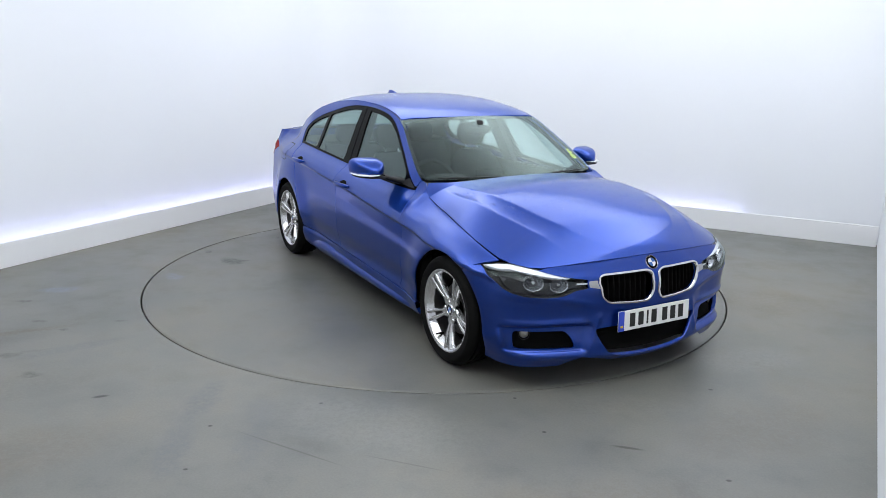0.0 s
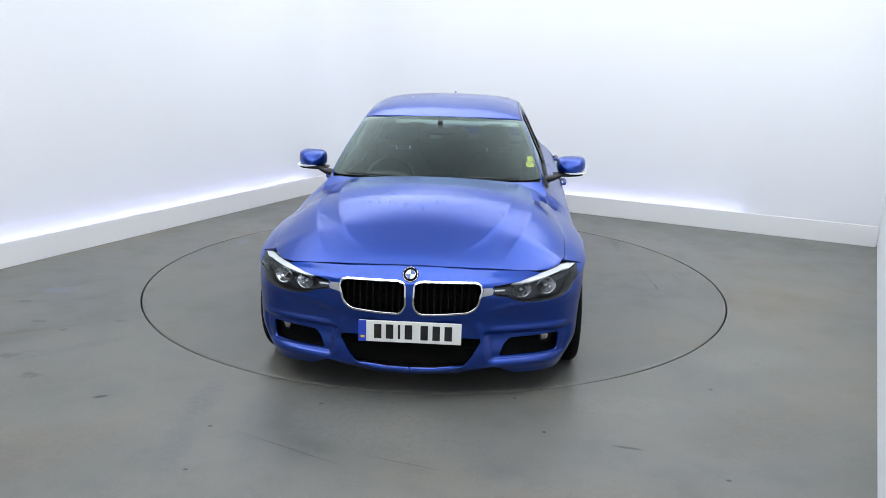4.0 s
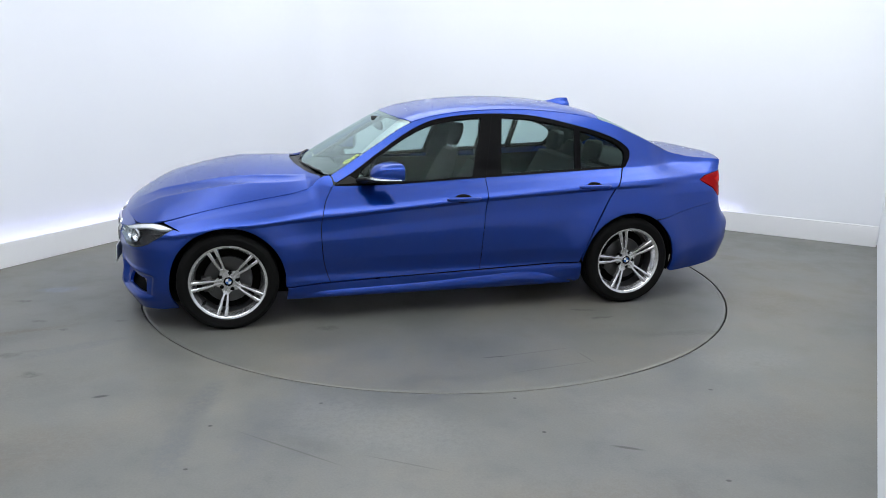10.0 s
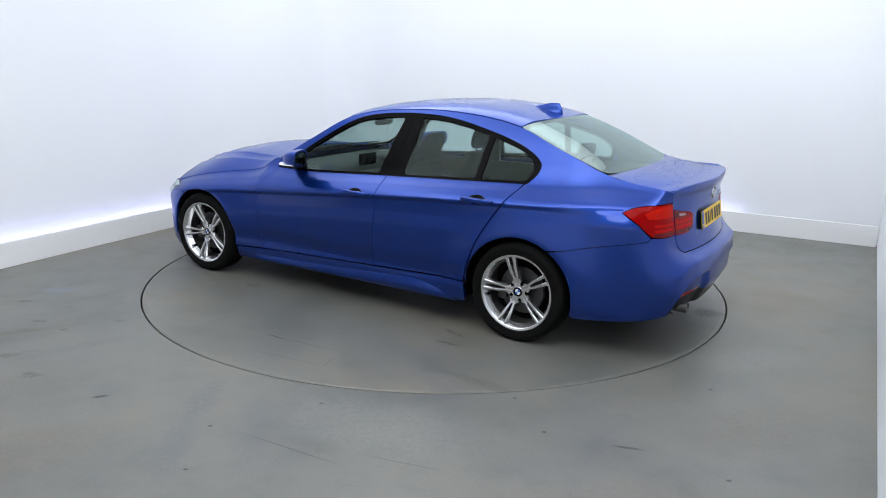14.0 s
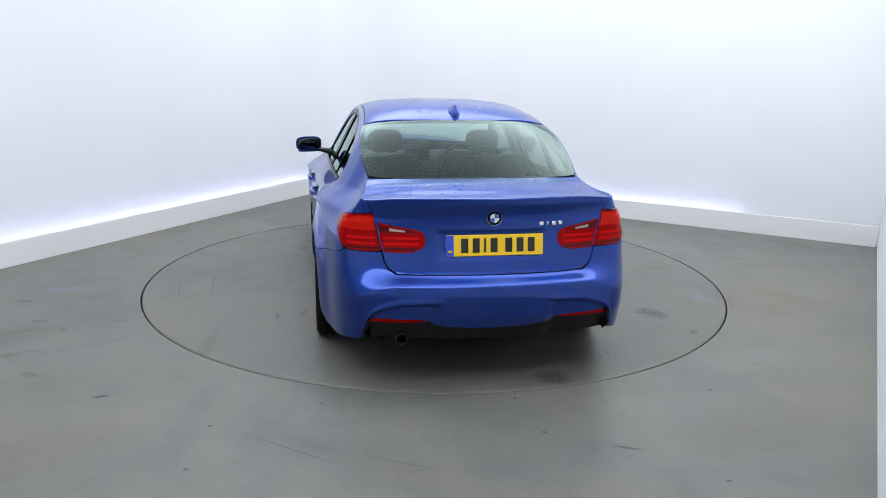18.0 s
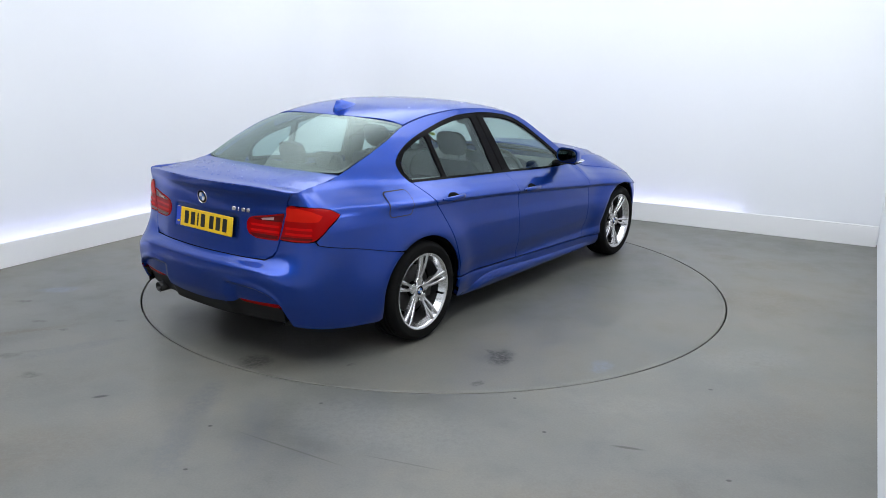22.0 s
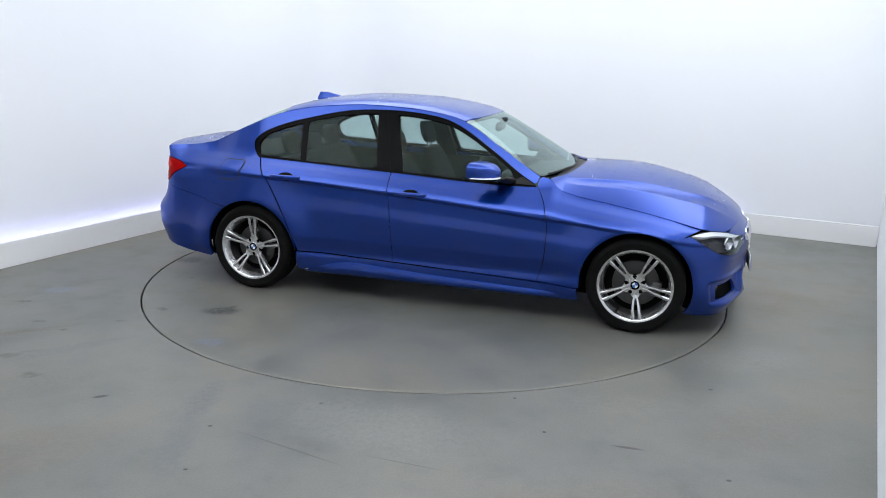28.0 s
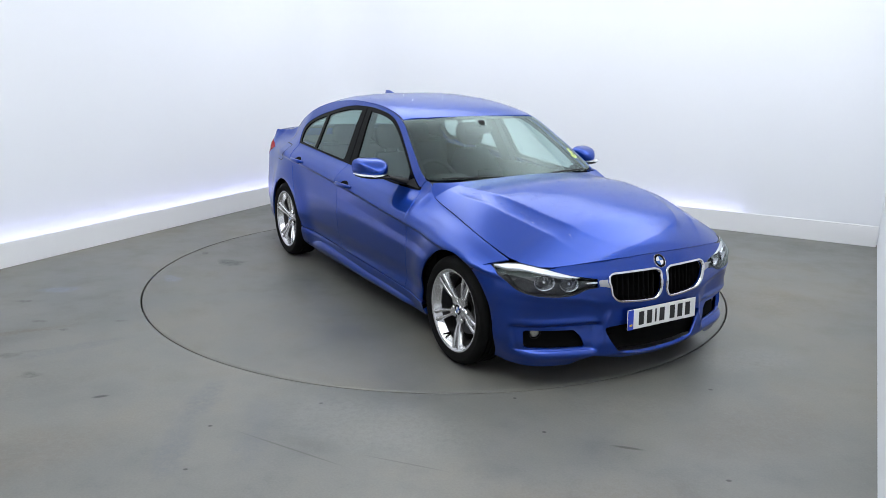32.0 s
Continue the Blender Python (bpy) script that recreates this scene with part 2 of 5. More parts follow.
M_EUBLUE = material("blue_plate_band", (0.02, 0.06, 0.5), 0.4)
M_STICKER = material("yellow_sticker", (0.7, 0.68, 0.03), 0.6)
M_INK = material("black_ink", (0.01, 0.01, 0.01), 0.5)
M_RBLUE = material("roundel_blue", (0.04, 0.12, 0.36), 0.25, coat=0.5)
M_RWHITE = material("roundel_white", (0.62, 0.63, 0.66), 0.25, coat=0.5)
M_REFLECTOR = material("lamp_reflector", (0.52, 0.53, 0.55), 0.2, metal=1.0)
M_LAMPGREY = material("lamp_inner_grey", (0.07, 0.07, 0.075), 0.35, metal=0.3)
M_FOG = material("fog_lamp_glass", (0.30, 0.29, 0.25), 0.2, metal=0.6, coat=1.0)
M_WATER = material("rain_water", (0.9, 0.95, 1.0), 0.02, trans=1.0, ior=1.33)
M_LENS = glass_material("lamp_cover", (0.92, 0.93, 0.95), 0.02)
M_MIRROR = material("mirror_glass", (0.05, 0.055, 0.06), 0.02, metal=1.0)

# ---- the room: a rectangle turned 27.8 degrees, in its own axes a (along the back wall) and b (towards it) ----
ROOM = -27.8
ROOM_M = pose(0, 0, 0, 0, 0, ROOM)
A_LEFT, A_RIGHT, B_BACK, B_FRONT, B_SPLIT = -3.188, 3.19, 3.204, -6.3, -2.2
TABLE_R = 2.2475


def mesh_object(name, verts, faces, mat, parent=None, smooth=False, label=""):
    me = bpy.data.meshes.new(name)
    me.from_pydata([tuple(v) for v in verts], [], faces)
    me.materials.append(mat)
    if smooth:
        me.polygons.foreach_set("use_smooth", [True] * len(me.polygons))
    me.update()
    ob = new(name, me)
    if parent:
        ob.parent = parent
    if label:
        tagged(ob, label)
    return ob


def part(name, bm, mat, parent, label="", smooth=True):
    me = bpy.data.meshes.new(name)
    bm.normal_update()
    bm.to_mesh(me)
    bm.free()
    me.materials.append(mat)
    if smooth:
        me.polygons.foreach_set("use_smooth", [True] * len(me.polygons))
        me.set_sharp_from_angle(angle=radians(40))
    ob = new(name, me)
    if parent:
        ob.parent = parent
    if label:
        tagged(ob, label)
    return ob


def box_bm(x0, x1, y0, y1, z0, z1, bevel=0.0, seg=2):
    bm = bmesh.new()
    bmesh.ops.create_cube(bm, size=1)
    for v in bm.verts:
        v.co = Vector(((x0 + x1) / 2 + v.co.x * (x1 - x0), (y0 + y1) / 2 + v.co.y * (y1 - y0), (z0 + z1) / 2 + v.co.z * (z1 - z0)))
    if bevel:
        bmesh.ops.bevel(bm, geom=bm.edges[:], offset=bevel, segments=seg, profile=0.5, affect="EDGES")
    return bm


def lathe(profile, segs=48, axis="y"):
    """Turn (radius, along) points about an axis."""
    bm = bmesh.new()
    rings = []
    for r, a in profile:
        ring = []
        for k in range(segs):
            t = 2 * math.pi * k / segs
            c, s = r * math.cos(t), r * math.sin(t)
            ring.append(bm.verts.new({"y": (c, a, s), "z": (c, s, a), "x": (a, c, s)}[axis]))
        rings.append(ring)
    for r0, r1 in zip(rings, rings[1:]):
        for k in range(segs):
            f = (r0[k], r0[(k + 1) % segs], r1[(k + 1) % segs], r1[k])
            bm.faces.new(f)
    bmesh.ops.recalc_face_normals(bm, faces=bm.faces[:])
    return bm


def room_walls():
    """Left and back wall as one coved sheet with thickness, then the side wall, an unseen greyed wall, the wall behind
    the camera and the ceiling.
    """
    r, t = 0.7, 0.12
    inner = [(A_LEFT, B_SPLIT), (A_LEFT, B_BACK - r)]
    inner += [(A_LEFT + r - r * math.cos(k * math.pi / 32), B_BACK - r + r * math.sin(k * math.pi / 32)) for k in range(1, 16)]
    inner += [(A_LEFT + r, B_BACK), (A_RIGHT + 0.12, B_BACK)]
    outer = [(A_LEFT - t, B_SPLIT), (A_LEFT - t, B_BACK + t), (A_RIGHT + 0.12, B_BACK + t)]
    verts = [ROOM_M @ Vector((a, b, z)) for z in (0, ROOM_H) for a, b in inner]
    n = len(inner)
    faces = [(k + 1, k, n + k, n + k + 1) for k in range(n - 1)]
    m = len(verts)
    verts += [ROOM_M @ Vector((a, b, z)) for z in (0, ROOM_H) for a, b in outer]
    faces += [(m + k, m + k + 1, m + 4 + k, m + 3 + k) for k in range(2)]
    wall = mesh_object("wall_left_and_back", verts, faces, M_WALL, smooth=True)
    tagged(wall, "smooth white studio wall with a coved corner", "wall", kind="structure")
    # wall_left_front is out of view, greyed to darken what the doors reflect
    for name, (a0, a1, b0, b1), mat, turned, label in (
            ("wall_side", (3.173, 3.173 + t, B_FRONT - 0.2, B_BACK + 0.3), M_WALL, -29.3, "plain white painted studio wall"),
            ("wall_left_front", (A_LEFT - t, A_LEFT, B_FRONT, B_SPLIT), M_DIM_WALL, ROOM, "unseen wall beside the camera, greyed to darken reflections"),
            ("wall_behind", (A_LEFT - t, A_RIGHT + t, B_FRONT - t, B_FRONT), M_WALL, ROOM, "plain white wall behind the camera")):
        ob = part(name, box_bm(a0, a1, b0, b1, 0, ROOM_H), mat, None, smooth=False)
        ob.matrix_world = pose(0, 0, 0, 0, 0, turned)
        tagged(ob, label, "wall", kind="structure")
    ob = part("ceiling", box_bm(A_LEFT - t, A_RIGHT + t, B_FRONT - t, B_BACK + t, ROOM_H, ROOM_H + t), M_CEIL, None, smooth=False)
    ob.matrix_world = ROOM_M
    tagged(ob, "plain white studio ceiling", "ceiling", kind="structure")


def skirting(name, a0, a1, b0, b1, axis):
    """A board 0.2 m high, held 85 mm off the wall, with a light strip hidden behind its top."""
    ob = part(name, box_bm(a0, a1, b0, b1, 0, 0.206, 0.003), M_BOARD, None, smooth=False)
    ob.matrix_world = ROOM_M
    return tagged(ob, "plain white skirting board standing off the wall", "skirting board", kind="structure")


def led_strip(a0, a1, b0, b1):
    ob = part("light_strip", box_bm(a0, a1, b0, b1, 0.150, 0.156), M_LED, None, smooth=False)
    ob.matrix_world = ROOM_M
    return tagged(ob, "cool white light strip glowing behind the skirting board", "light strip", group="light strips behind the skirting")


def ground():
    r0 = TABLE_R + 0.006
    n = 192
    corners = [(A_LEFT - 0.1, B_FRONT - 0.1), (A_RIGHT + 0.1, B_FRONT - 0.1), (A_RIGHT + 0.1, B_BACK + 0.1), (A_LEFT - 0.1, B_BACK + 0.1)]
    verts, faces = [], []
    for k in range(n):
        t = 2 * math.pi * k / n
        d = Vector((math.cos(t), math.sin(t)))
        far = min(((A_RIGHT + 0.1) / d.x if d.x > 0 else (A_LEFT - 0.1) / d.x) if abs(d.x) > 1e-6 else 1e9,
                  ((B_BACK + 0.1) / d.y if d.y > 0 else (B_FRONT - 0.1) / d.y) if abs(d.y) > 1e-6 else 1e9)
        verts += [ROOM_M @ Vector((d.x * r0, d.y * r0, 0)), ROOM_M @ Vector((d.x * far, d.y * far, 0)), ROOM_M @ Vector((d.x * r0, d.y * r0, -0.12))]
    for k in range(n):
        a, b = 3 * k, 3 * ((k + 1) % n)
        faces += [(a, a + 1, b + 1, b), (a + 2, a, b, b + 2)]
    for ca in range(4):
        c = corners[ca]
        ang = math.atan2(c[1], c[0]) % (2 * math.pi)
        k = int(ang / (2 * math.pi) * n)
        verts.append(ROOM_M @ Vector((c[0], c[1], 0)))
        faces.append((3 * k + 1, len(verts) - 1, 3 * ((k + 1) % n) + 1))
    fl = mesh_object("floor", verts, faces, M_FLOOR)
    tagged(fl, "grey painted concrete studio floor, scuffed and stained", "floor", kind="structure")
    pit = part("turntable_pit", box_bm(-2.4, 2.4, -2.4, 2.4, -0.2, -0.13), M_UNDER, None, smooth=False)
    tagged(pit, "dark pit under the turntable", "pit", kind="structure")


def turntable():
    hub = new("turntable")
    tagged(hub, "large round grey turntable flush with the floor, tyre-marked", "turntable")
    bm = lathe([(0.0001, 0.0), (TABLE_R * 0.5, 0.0), (TABLE_R - 0.030, 0.0), (TABLE_R - 0.030, -0.02)], 192, "z")
    for f in bm.faces:
        if f.normal.z < -0.5:
            f.normal_flip()
    part("deck", bm, M_TABLE, hub)
    bm = lathe([(TABLE_R - 0.0295, -0.02), (TABLE_R - 0.0295, 0.0), (TABLE_R - 0.010, 0.0), (TABLE_R - 0.006, -0.003), (TABLE_R - 0.006, -0.12)], 192, "z")
    part("edge_ring", bm, M_TABLE, hub, "grey steel edge ring of the turntable")
    return hub


def ceiling_lights():
    """Broad light panels edge to edge over the whole room, dimmed over the turntable."""
    first = None
    spots = [(A_LEFT + 0.79 + (A_RIGHT - A_LEFT - 1.58) * j / 3, B_BACK - 0.79 - 1.58 * k) for j in range(4) for k in range(5)]
    for a, b in spots:
        at = ROOM_M @ pose(a, b, ROOM_H)
        if first is None:
            first = new("ceiling_light")
            first.matrix_basis = at
            tagged(first, "broad white ceiling light panel, lit", "ceiling light", group="ceiling light panels")
            for x0, x1, y0, y1 in ((-0.78, 0.78, -0.78, -0.77), (-0.78, 0.78, 0.77, 0.78), (-0.78, -0.77, -0.767, 0.767), (0.77, 0.78, -0.767, 0.767)):
                part("frame", box_bm(x0, x1, y0, y1, -0.046, -0.002), M_BOARD, first, smooth=False)
            part("diffuser", box_bm(-0.791, 0.791, -0.7895, 0.7895, -0.06, -0.05), M_PANEL, first, smooth=False)
        else:
            copy_thing(first, at)


room_walls()
skirting("baseboard_left", A_LEFT + 0.085, A_LEFT + 0.103, B_FRONT + 0.01, B_BACK - 0.3, "b")
skirting("baseboard_back", A_LEFT + 0.3, A_RIGHT + 0.055, B_BACK - 0.103, B_BACK - 0.085, "a")
led_strip(A_LEFT + 0.045, A_LEFT + 0.072, B_FRONT + 0.1, B_BACK - 0.75)
led_strip(A_LEFT + 0.75, 1.95, B_BACK - 0.072, B_BACK - 0.045)
ground()
TURNTABLE = turntable()
ceiling_lights()

# ---- the car: x forward, y to its left, z up, from the middle of its wheelbase on the ground ----
AXLE_F, AXLE_R, HUB_Z, ARCH_R = 1.405, -1.405, 0.315, 0.362
S_F, S_R = 1.50, -1.55


def spline(points):
    """A smooth curve without overshoot through (x, y) points, for arrays."""
    xs = np.array([p[0] for p in points], float)
    ys = np.array([p[1] for p in points], float)
    if xs[0] > xs[-1]:
        xs, ys = xs[::-1], ys[::-1]
    h = np.diff(xs)
    d = np.diff(ys) / h
    m = np.zeros_like(ys)
    m[0], m[-1] = d[0], d[-1]
    for k in range(1, len(xs) - 1):
        if d[k - 1] * d[k] > 0:
            w1, w2 = 2 * h[k] + h[k - 1], h[k] + 2 * h[k - 1]
            m[k] = (w1 + w2) / (w1 / d[k - 1] + w2 / d[k])

    def f(x):
        x = np.asarray(x, float)
        k = np.clip(np.searchsorted(xs, x) - 1, 0, len(xs) - 2)
        t = (x - xs[k]) / h[k]
        lo, hi = x < xs[0], x > xs[-1]
        y = ((1 + 2 * t) * (1 - t) ** 2 * ys[k] + t * (1 - t) ** 2 * h[k] * m[k] + t * t * (3 - 2 * t) * ys[k + 1] + t * t * (t - 1) * h[k] * m[k + 1])
        return np.where(lo, ys[0] + (x - xs[0]) * m[0], np.where(hi, ys[-1] + (x - xs[-1]) * m[-1], y))
    return f


def step(a, b, x):
    t = np.clip((x - a) / (b - a), 0, 1)
    return t * t * (3 - 2 * t)


class Outline:
    """The plan of one end of the car: from the flank round the corner to the centre line, by its length."""

    def __init__(self, points):
        p = np.array(points, float)
        # parametric Catmull-Rom, resampled
        out = []
        q = np.vstack([2 * p[0] - p[1], p, [p[-2][0], -p[-2][1]]])
        for k in range(1, len(q) - 2):
            for t in np.linspace(0, 1, 24, endpoint=False):
                a, b, c, d = q[k - 1], q[k], q[k + 1], q[k + 2]
                out.append(0.5 * (2 * b + (c - a) * t + (2 * a - 5 * b + 4 * c - d) * t * t + (3 * b - a - 3 * c + d) * t ** 3))
        out.append(p[-1])
        self.p = np.array(out)
        s = np.r_[0, np.cumsum(np.hypot(*np.diff(self.p, axis=0).T))]
        self.length, self.s = s[-1], s / s[-1]

    def at(self, q):
        return np.interp(q, self.s, self.p[:, 0]), np.interp(q, self.s, self.p[:, 1])

    def q_of_y(self, y):
        return np.interp(-np.asarray(y, float), -self.p[:, 1], self.s)


NOSE = Outline([(1.50, 0.893), (1.58, 0.8885), (1.70, 0.871), (1.84, 0.836), (1.936, 0.782), (2.000, 0.682), (2.058, 0.51), (2.104, 0.34), (2.134, 0.17), (2.142, 0.0)])
TAIL_LOW = Outline([(-1.55, 0.893), (-1.66, 0.8885), (-1.85, 0.872), (-2.10, 0.840), (-2.255, 0.788), (-2.352, 0.700), (-2.402, 0.535), (-2.425, 0.364), (-2.440, 0.18), (-2.444, 0.0)])
TAIL_HIGH = Outline([(-1.55, 0.893), (-1.66, 0.8885), (-1.85, 0.866), (-2.05, 0.840), (-2.158, 0.797), (-2.215, 0.715), (-2.248, 0.585), (-2.287, 0.40), (-2.312, 0.2), (-2.322, 0.0)])
LEN_F, LEN_R = 1.2614, 1.5333


def nose_s(y):
    """Place along the flank and nose, by the distance from the centre line."""
    return S_F + LEN_F * NOSE.q_of_y(y)


def tail_s(y, high=True):
    return S_R - LEN_R * (TAIL_HIGH if high else TAIL_LOW).q_of_y(y)


flank = spline([(-1.65, 0.888), (-1.55, 0.893), (-1.3, 0.899), (-0.8, 0.904), (0, 0.906), (0.8, 0.904), (1.3, 0.899), (1.5, 0.893), (1.6, 0.886)])
crease_z = spline([(-2.4, 0.905), (-1.99, 0.892), (-1.33, 0.874), (-0.28, 0.815), (0.79, 0.728), (1.3, 0.69), (1.8, 0.63), (2.2, 0.60)])
belt_z = spline([(-2.4, 1.015), (-2.2, 1.013), (-2.05, 1.008), (-1.82, 1.003), (-1.384, 0.984), (-0.33, 0.935), (0.5, 0.897), (0.70, 0.896), (0.80, 0.905), (0.88, 0.878), (1.0, 0.848), (1.19, 0.822), (1.4, 0.79), (1.6, 0.75), (1.75, 0.713), (1.84, 0.691), (1.93, 0.660), (2.2, 0.6)])
belt_f = spline([(-2.4, 0.97), (-2.26, 0.955), (-2.2, 0.915), (-2.15, 0.855), (-2.05, 0.79), (-1.82, 0.762), (-1.6, 0.826), (-1.384, 0.862), (-0.8, 0.862), (0, 0.858), (0.5, 0.848), (0.62, 0.840), (0.70, 0.824), (0.80, 0.807), (0.88, 0.807), (1.0, 0.816), (1.19, 0.838), (1.4, 0.858), (1.6, 0.880), (1.75, 0.905), (1.84, 0.93), (1.93, 0.95), (2.2, 0.97)])
nose_dx = spline([(0.10, -0.06), (0.16, -0.02), (0.20, 0.008), (0.26, 0.004), (0.33, -0.008), (0.42, -0.010), (0.50, -0.002), (0.56, 0.0), (0.62, -0.014), (0.66, -0.042), (0.70, -0.072), (0.75, -0.12)])
tail_low_dx = spline([(0.2, 0.10), (0.30, 0.06), (0.36, 0.032), (0.42, 0.010), (0.52, 0.006), (0.58, 0.012), (0.61, 0.022), (0.64, 0.036)])
crest_f = spline([(-2.4, 0.995), (-2.25, 0.987), (-2.15, 0.958), (-2.0, 0.925), (-1.8, 0.952), (-1.5, 0.988), (-1.2, 1.0), (2.3, 1.0)])
tail_high_dx = spline([(0.58, -0.055), (0.62, -0.052), (0.65, -0.046), (0.70, -0.034), (0.78, -0.020), (0.84, -0.014), (0.89, -0.012), (0.93, -0.014), (0.975, -0.024), (1.0, -0.034), (1.03, -0.038)])


def side_fraction(x, z):
    """Half width at height z, as a fraction of the flank's widest; x sets the heights of the crease and the belt."""
    zc, zb, fb = crease_z(x), belt_z(x), belt_f(x)
    k = 1 - crest_f(x)
    one = np.ones_like(x)
    room = 0.5 * (zb - zc + 0.03 + np.sqrt((zb - zc - 0.03) ** 2 + 0.0002))
    zb = zc + room
    hollow = step(1.25, 1.0, np.abs(x))
    full = step(-1.9, -1.2, x) * step(1.5, 0.9, x)
    zs = np.stack([0.10 * one, 0.17 * one, 0.22 * one, 0.28 * one, 0.335 * one, 0.45 * one, 0.45 + 0.6 * (zc - 0.55), zc - 0.10, zc - 0.030, zc - 0.006, zc + 0.18 * room, zc + 0.55 * room, zb, zb + 0.12, zb + 0.28, zb + 0.5])
    mid = fb + (0.988 - k - fb) * (0.60 - 0.06 * step(-1.2, -1.5, x))
    lean = 1 + 0.06 * step(-0.6, -1.25, x)
    fs = np.stack([0.93 * one, 0.950 * one, 0.964 * one, 0.975 - 0.010 * hollow, 0.978 - 0.021 * hollow, 0.983 + 0.001 * full, 0.988 - 0.1 * k + 0.0035 * full, 0.9895 - 0.2 * k - 0.0065 * full, 0.990 - 0.62 * k - 0.0075 * full, 1.0 - k, 0.985 - k, mid, fb, fb - 0.070 * lean, fb - 0.155 * lean, fb - 0.285 * lean])
    # smooth curve through the rows, row by row
    h = np.diff(zs, axis=0)
    d = np.diff(fs, axis=0) / h
    m = np.zeros_like(fs)
    m[0], m[-1] = d[0], d[-1]
    m[1:-1] = np.where(d[:-1] * d[1:] > 0, 2 * d[:-1] * d[1:] / np.where(np.abs(d[:-1] + d[1:]) < 1e-9, 1, d[:-1] + d[1:]), 0)
    k = np.clip((z[None] > zs).sum(axis=0) - 1, 0, len(zs) - 2)
    i = np.arange(len(x))
    hk = h[k, i]
    t = (z - zs[k, i]) / hk
    return (1 + 2 * t) * (1 - t) ** 2 * fs[k, i] + t * (1 - t) ** 2 * hk * m[k, i] + t * t * (3 - 2 * t) * fs[k + 1, i] + t * t * (t - 1) * hk * m[k + 1, i]


def flare(x, z):
    """The wheel arches swell out a little round their openings."""
    out = 0
    for ax in (AXLE_F, AXLE_R):
        r = np.hypot(x - ax, z - HUB_Z)
        out = out + 0.007 * np.exp(-((r - 0.365) / 0.045) ** 2) + 0.033 * np.exp(-((r - 0.40) / 0.12) ** 2)
    return out * step(1.0, 0.80, z) * step(0.10, 0.33, z)


fold_z = spline([(0.30, 0.455), (0.40, 0.480), (0.50, 0.505), (0.62, 0.520), (0.74, 0.532), (0.86, 0.545)])
scoop_top = spline([(0.0, 0.492), (0.3, 0.492), (0.47, 0.488), (0.59, 0.462), (0.665, 0.416), (0.705, 0.30), (0.72, 0.20), (0.95, -0.5)])


def side_map(s, z):
    """The car's left side, nose and tail as one sheet: s runs along the flank and round the corners, z is the height."""
    s, z = np.asarray(s, float), np.asarray(z, float)
    past = (s > S_F + LEN_F) | (s < S_R - LEN_R)
    s = np.where(s > S_F + LEN_F, 2 * (S_F + LEN_F) - s, np.where(s < S_R - LEN_R, 2 * (S_R - LEN_R) - s, s))
    qf, qr = np.clip((s - S_F) / LEN_F, 0, 1), np.clip((S_R - s) / LEN_R, 0, 1)
    fx, fy = NOSE.at(qf)
    lx, ly = TAIL_LOW.at(qr)
    hx, hy = TAIL_HIGH.at(qr)
    corner = step(0.44, 0.84, np.minimum(ly, hy))
    up = np.clip((z - 0.588 + 0.10 * corner) / (0.052 + 0.23 * corner), 0, 1)
    up = 0.88 * up * up * (3 - 2 * up) + 0.12 * up * (2 - up)
    g = np.clip((fx - S_F) / 0.6, 0, 1) ** 1.6
    gl, gh = np.clip((S_R - lx) / 0.85, 0, 1) ** 2.2, np.clip((S_R - hx) / 0.75, 0, 1) ** 2.2
    x = np.where(s > S_F, fx + nose_dx(z) * g, np.where(s < S_R, (lx + tail_low_dx(z) * gl) * (1 - up) + (hx + tail_high_dx(z) * gh) * up, s))
    plan = np.where(s > S_F, fy, np.where(s < S_R, ly * (1 - up) + hy * up, flank(s)))
    xs = np.where(s > S_F, fx, np.where(s < S_R, hx, s))
    y = plan * side_fraction(xs, z)
    # folds in the bumpers: pockets round the fog lamps in front, scoops over the diffuser behind
    fold = fold_z(plan)
    span = step(0.36, 0.46, plan) * step(0.885, 0.80, plan)
    under = step(0.0, 0.030, fold - z) * step(0.26, 0.37, z)
    ledge = np.exp(-((z - fold - 0.010) / 0.013) ** 2)
    pocket = step(0.392, 0.432, plan + (z - 0.30) * 0.28) * step(0.835, 0.800, plan) * step(0.380, 0.352, z) * step(0.212, 0.234, z)
    brow_f = np.exp(-((z - 0.388) / 0.014) ** 2) * step(0.40, 0.47, plan) * step(0.84, 0.79, plan)
    pillar = np.exp(-((plan + (z - 0.30) * 0.28 - 0.385) / 0.022) ** 2) * step(0.45, 0.40, z) * step(0.20, 0.25, z)
    x = x + np.where(s > S_F, span * (0.002 * ledge - 0.007 * under) - 0.030 * pocket + 0.007 * brow_f + 0.006 * pillar, 0)
    scoop = step(0.27, 0.35, plan) * step(0.008, -0.012, z - scoop_top(plan))
    recess = step(0.315, 0.275, plan) * step(0.70, 0.742, z) * step(0.868, 0.842, z)
    brow = np.exp(-((z - scoop_top(plan) - 0.016) / 0.016) ** 2) * step(0.26, 0.36, plan) * step(0.735, 0.69, plan)
    x = x + np.where(s < S_R, 0.027 * scoop - 0.005 * brow + 0.007 * recess, 0)
    y = y + flare(x, z) * np.clip(plan / 0.8, 0, 1) ** 6
    return np.stack([x, np.where(past, -y, y), z], -1)


def placed(y, z, outline, side):
    """The sheet's own coordinates of the point at distance y from the centre line and height z."""
    plan = y
    for _ in range(12):
        x = outline.at(outline.q_of_y(plan))[0]
        plan = min(0.892, y / float(side_fraction(np.array([float(x)]), np.array([z]))[0]))
    q = float(outline.q_of_y(plan))
    return (S_F + LEN_F * q, z) if side > 0 else (S_R - LEN_R * q, z)


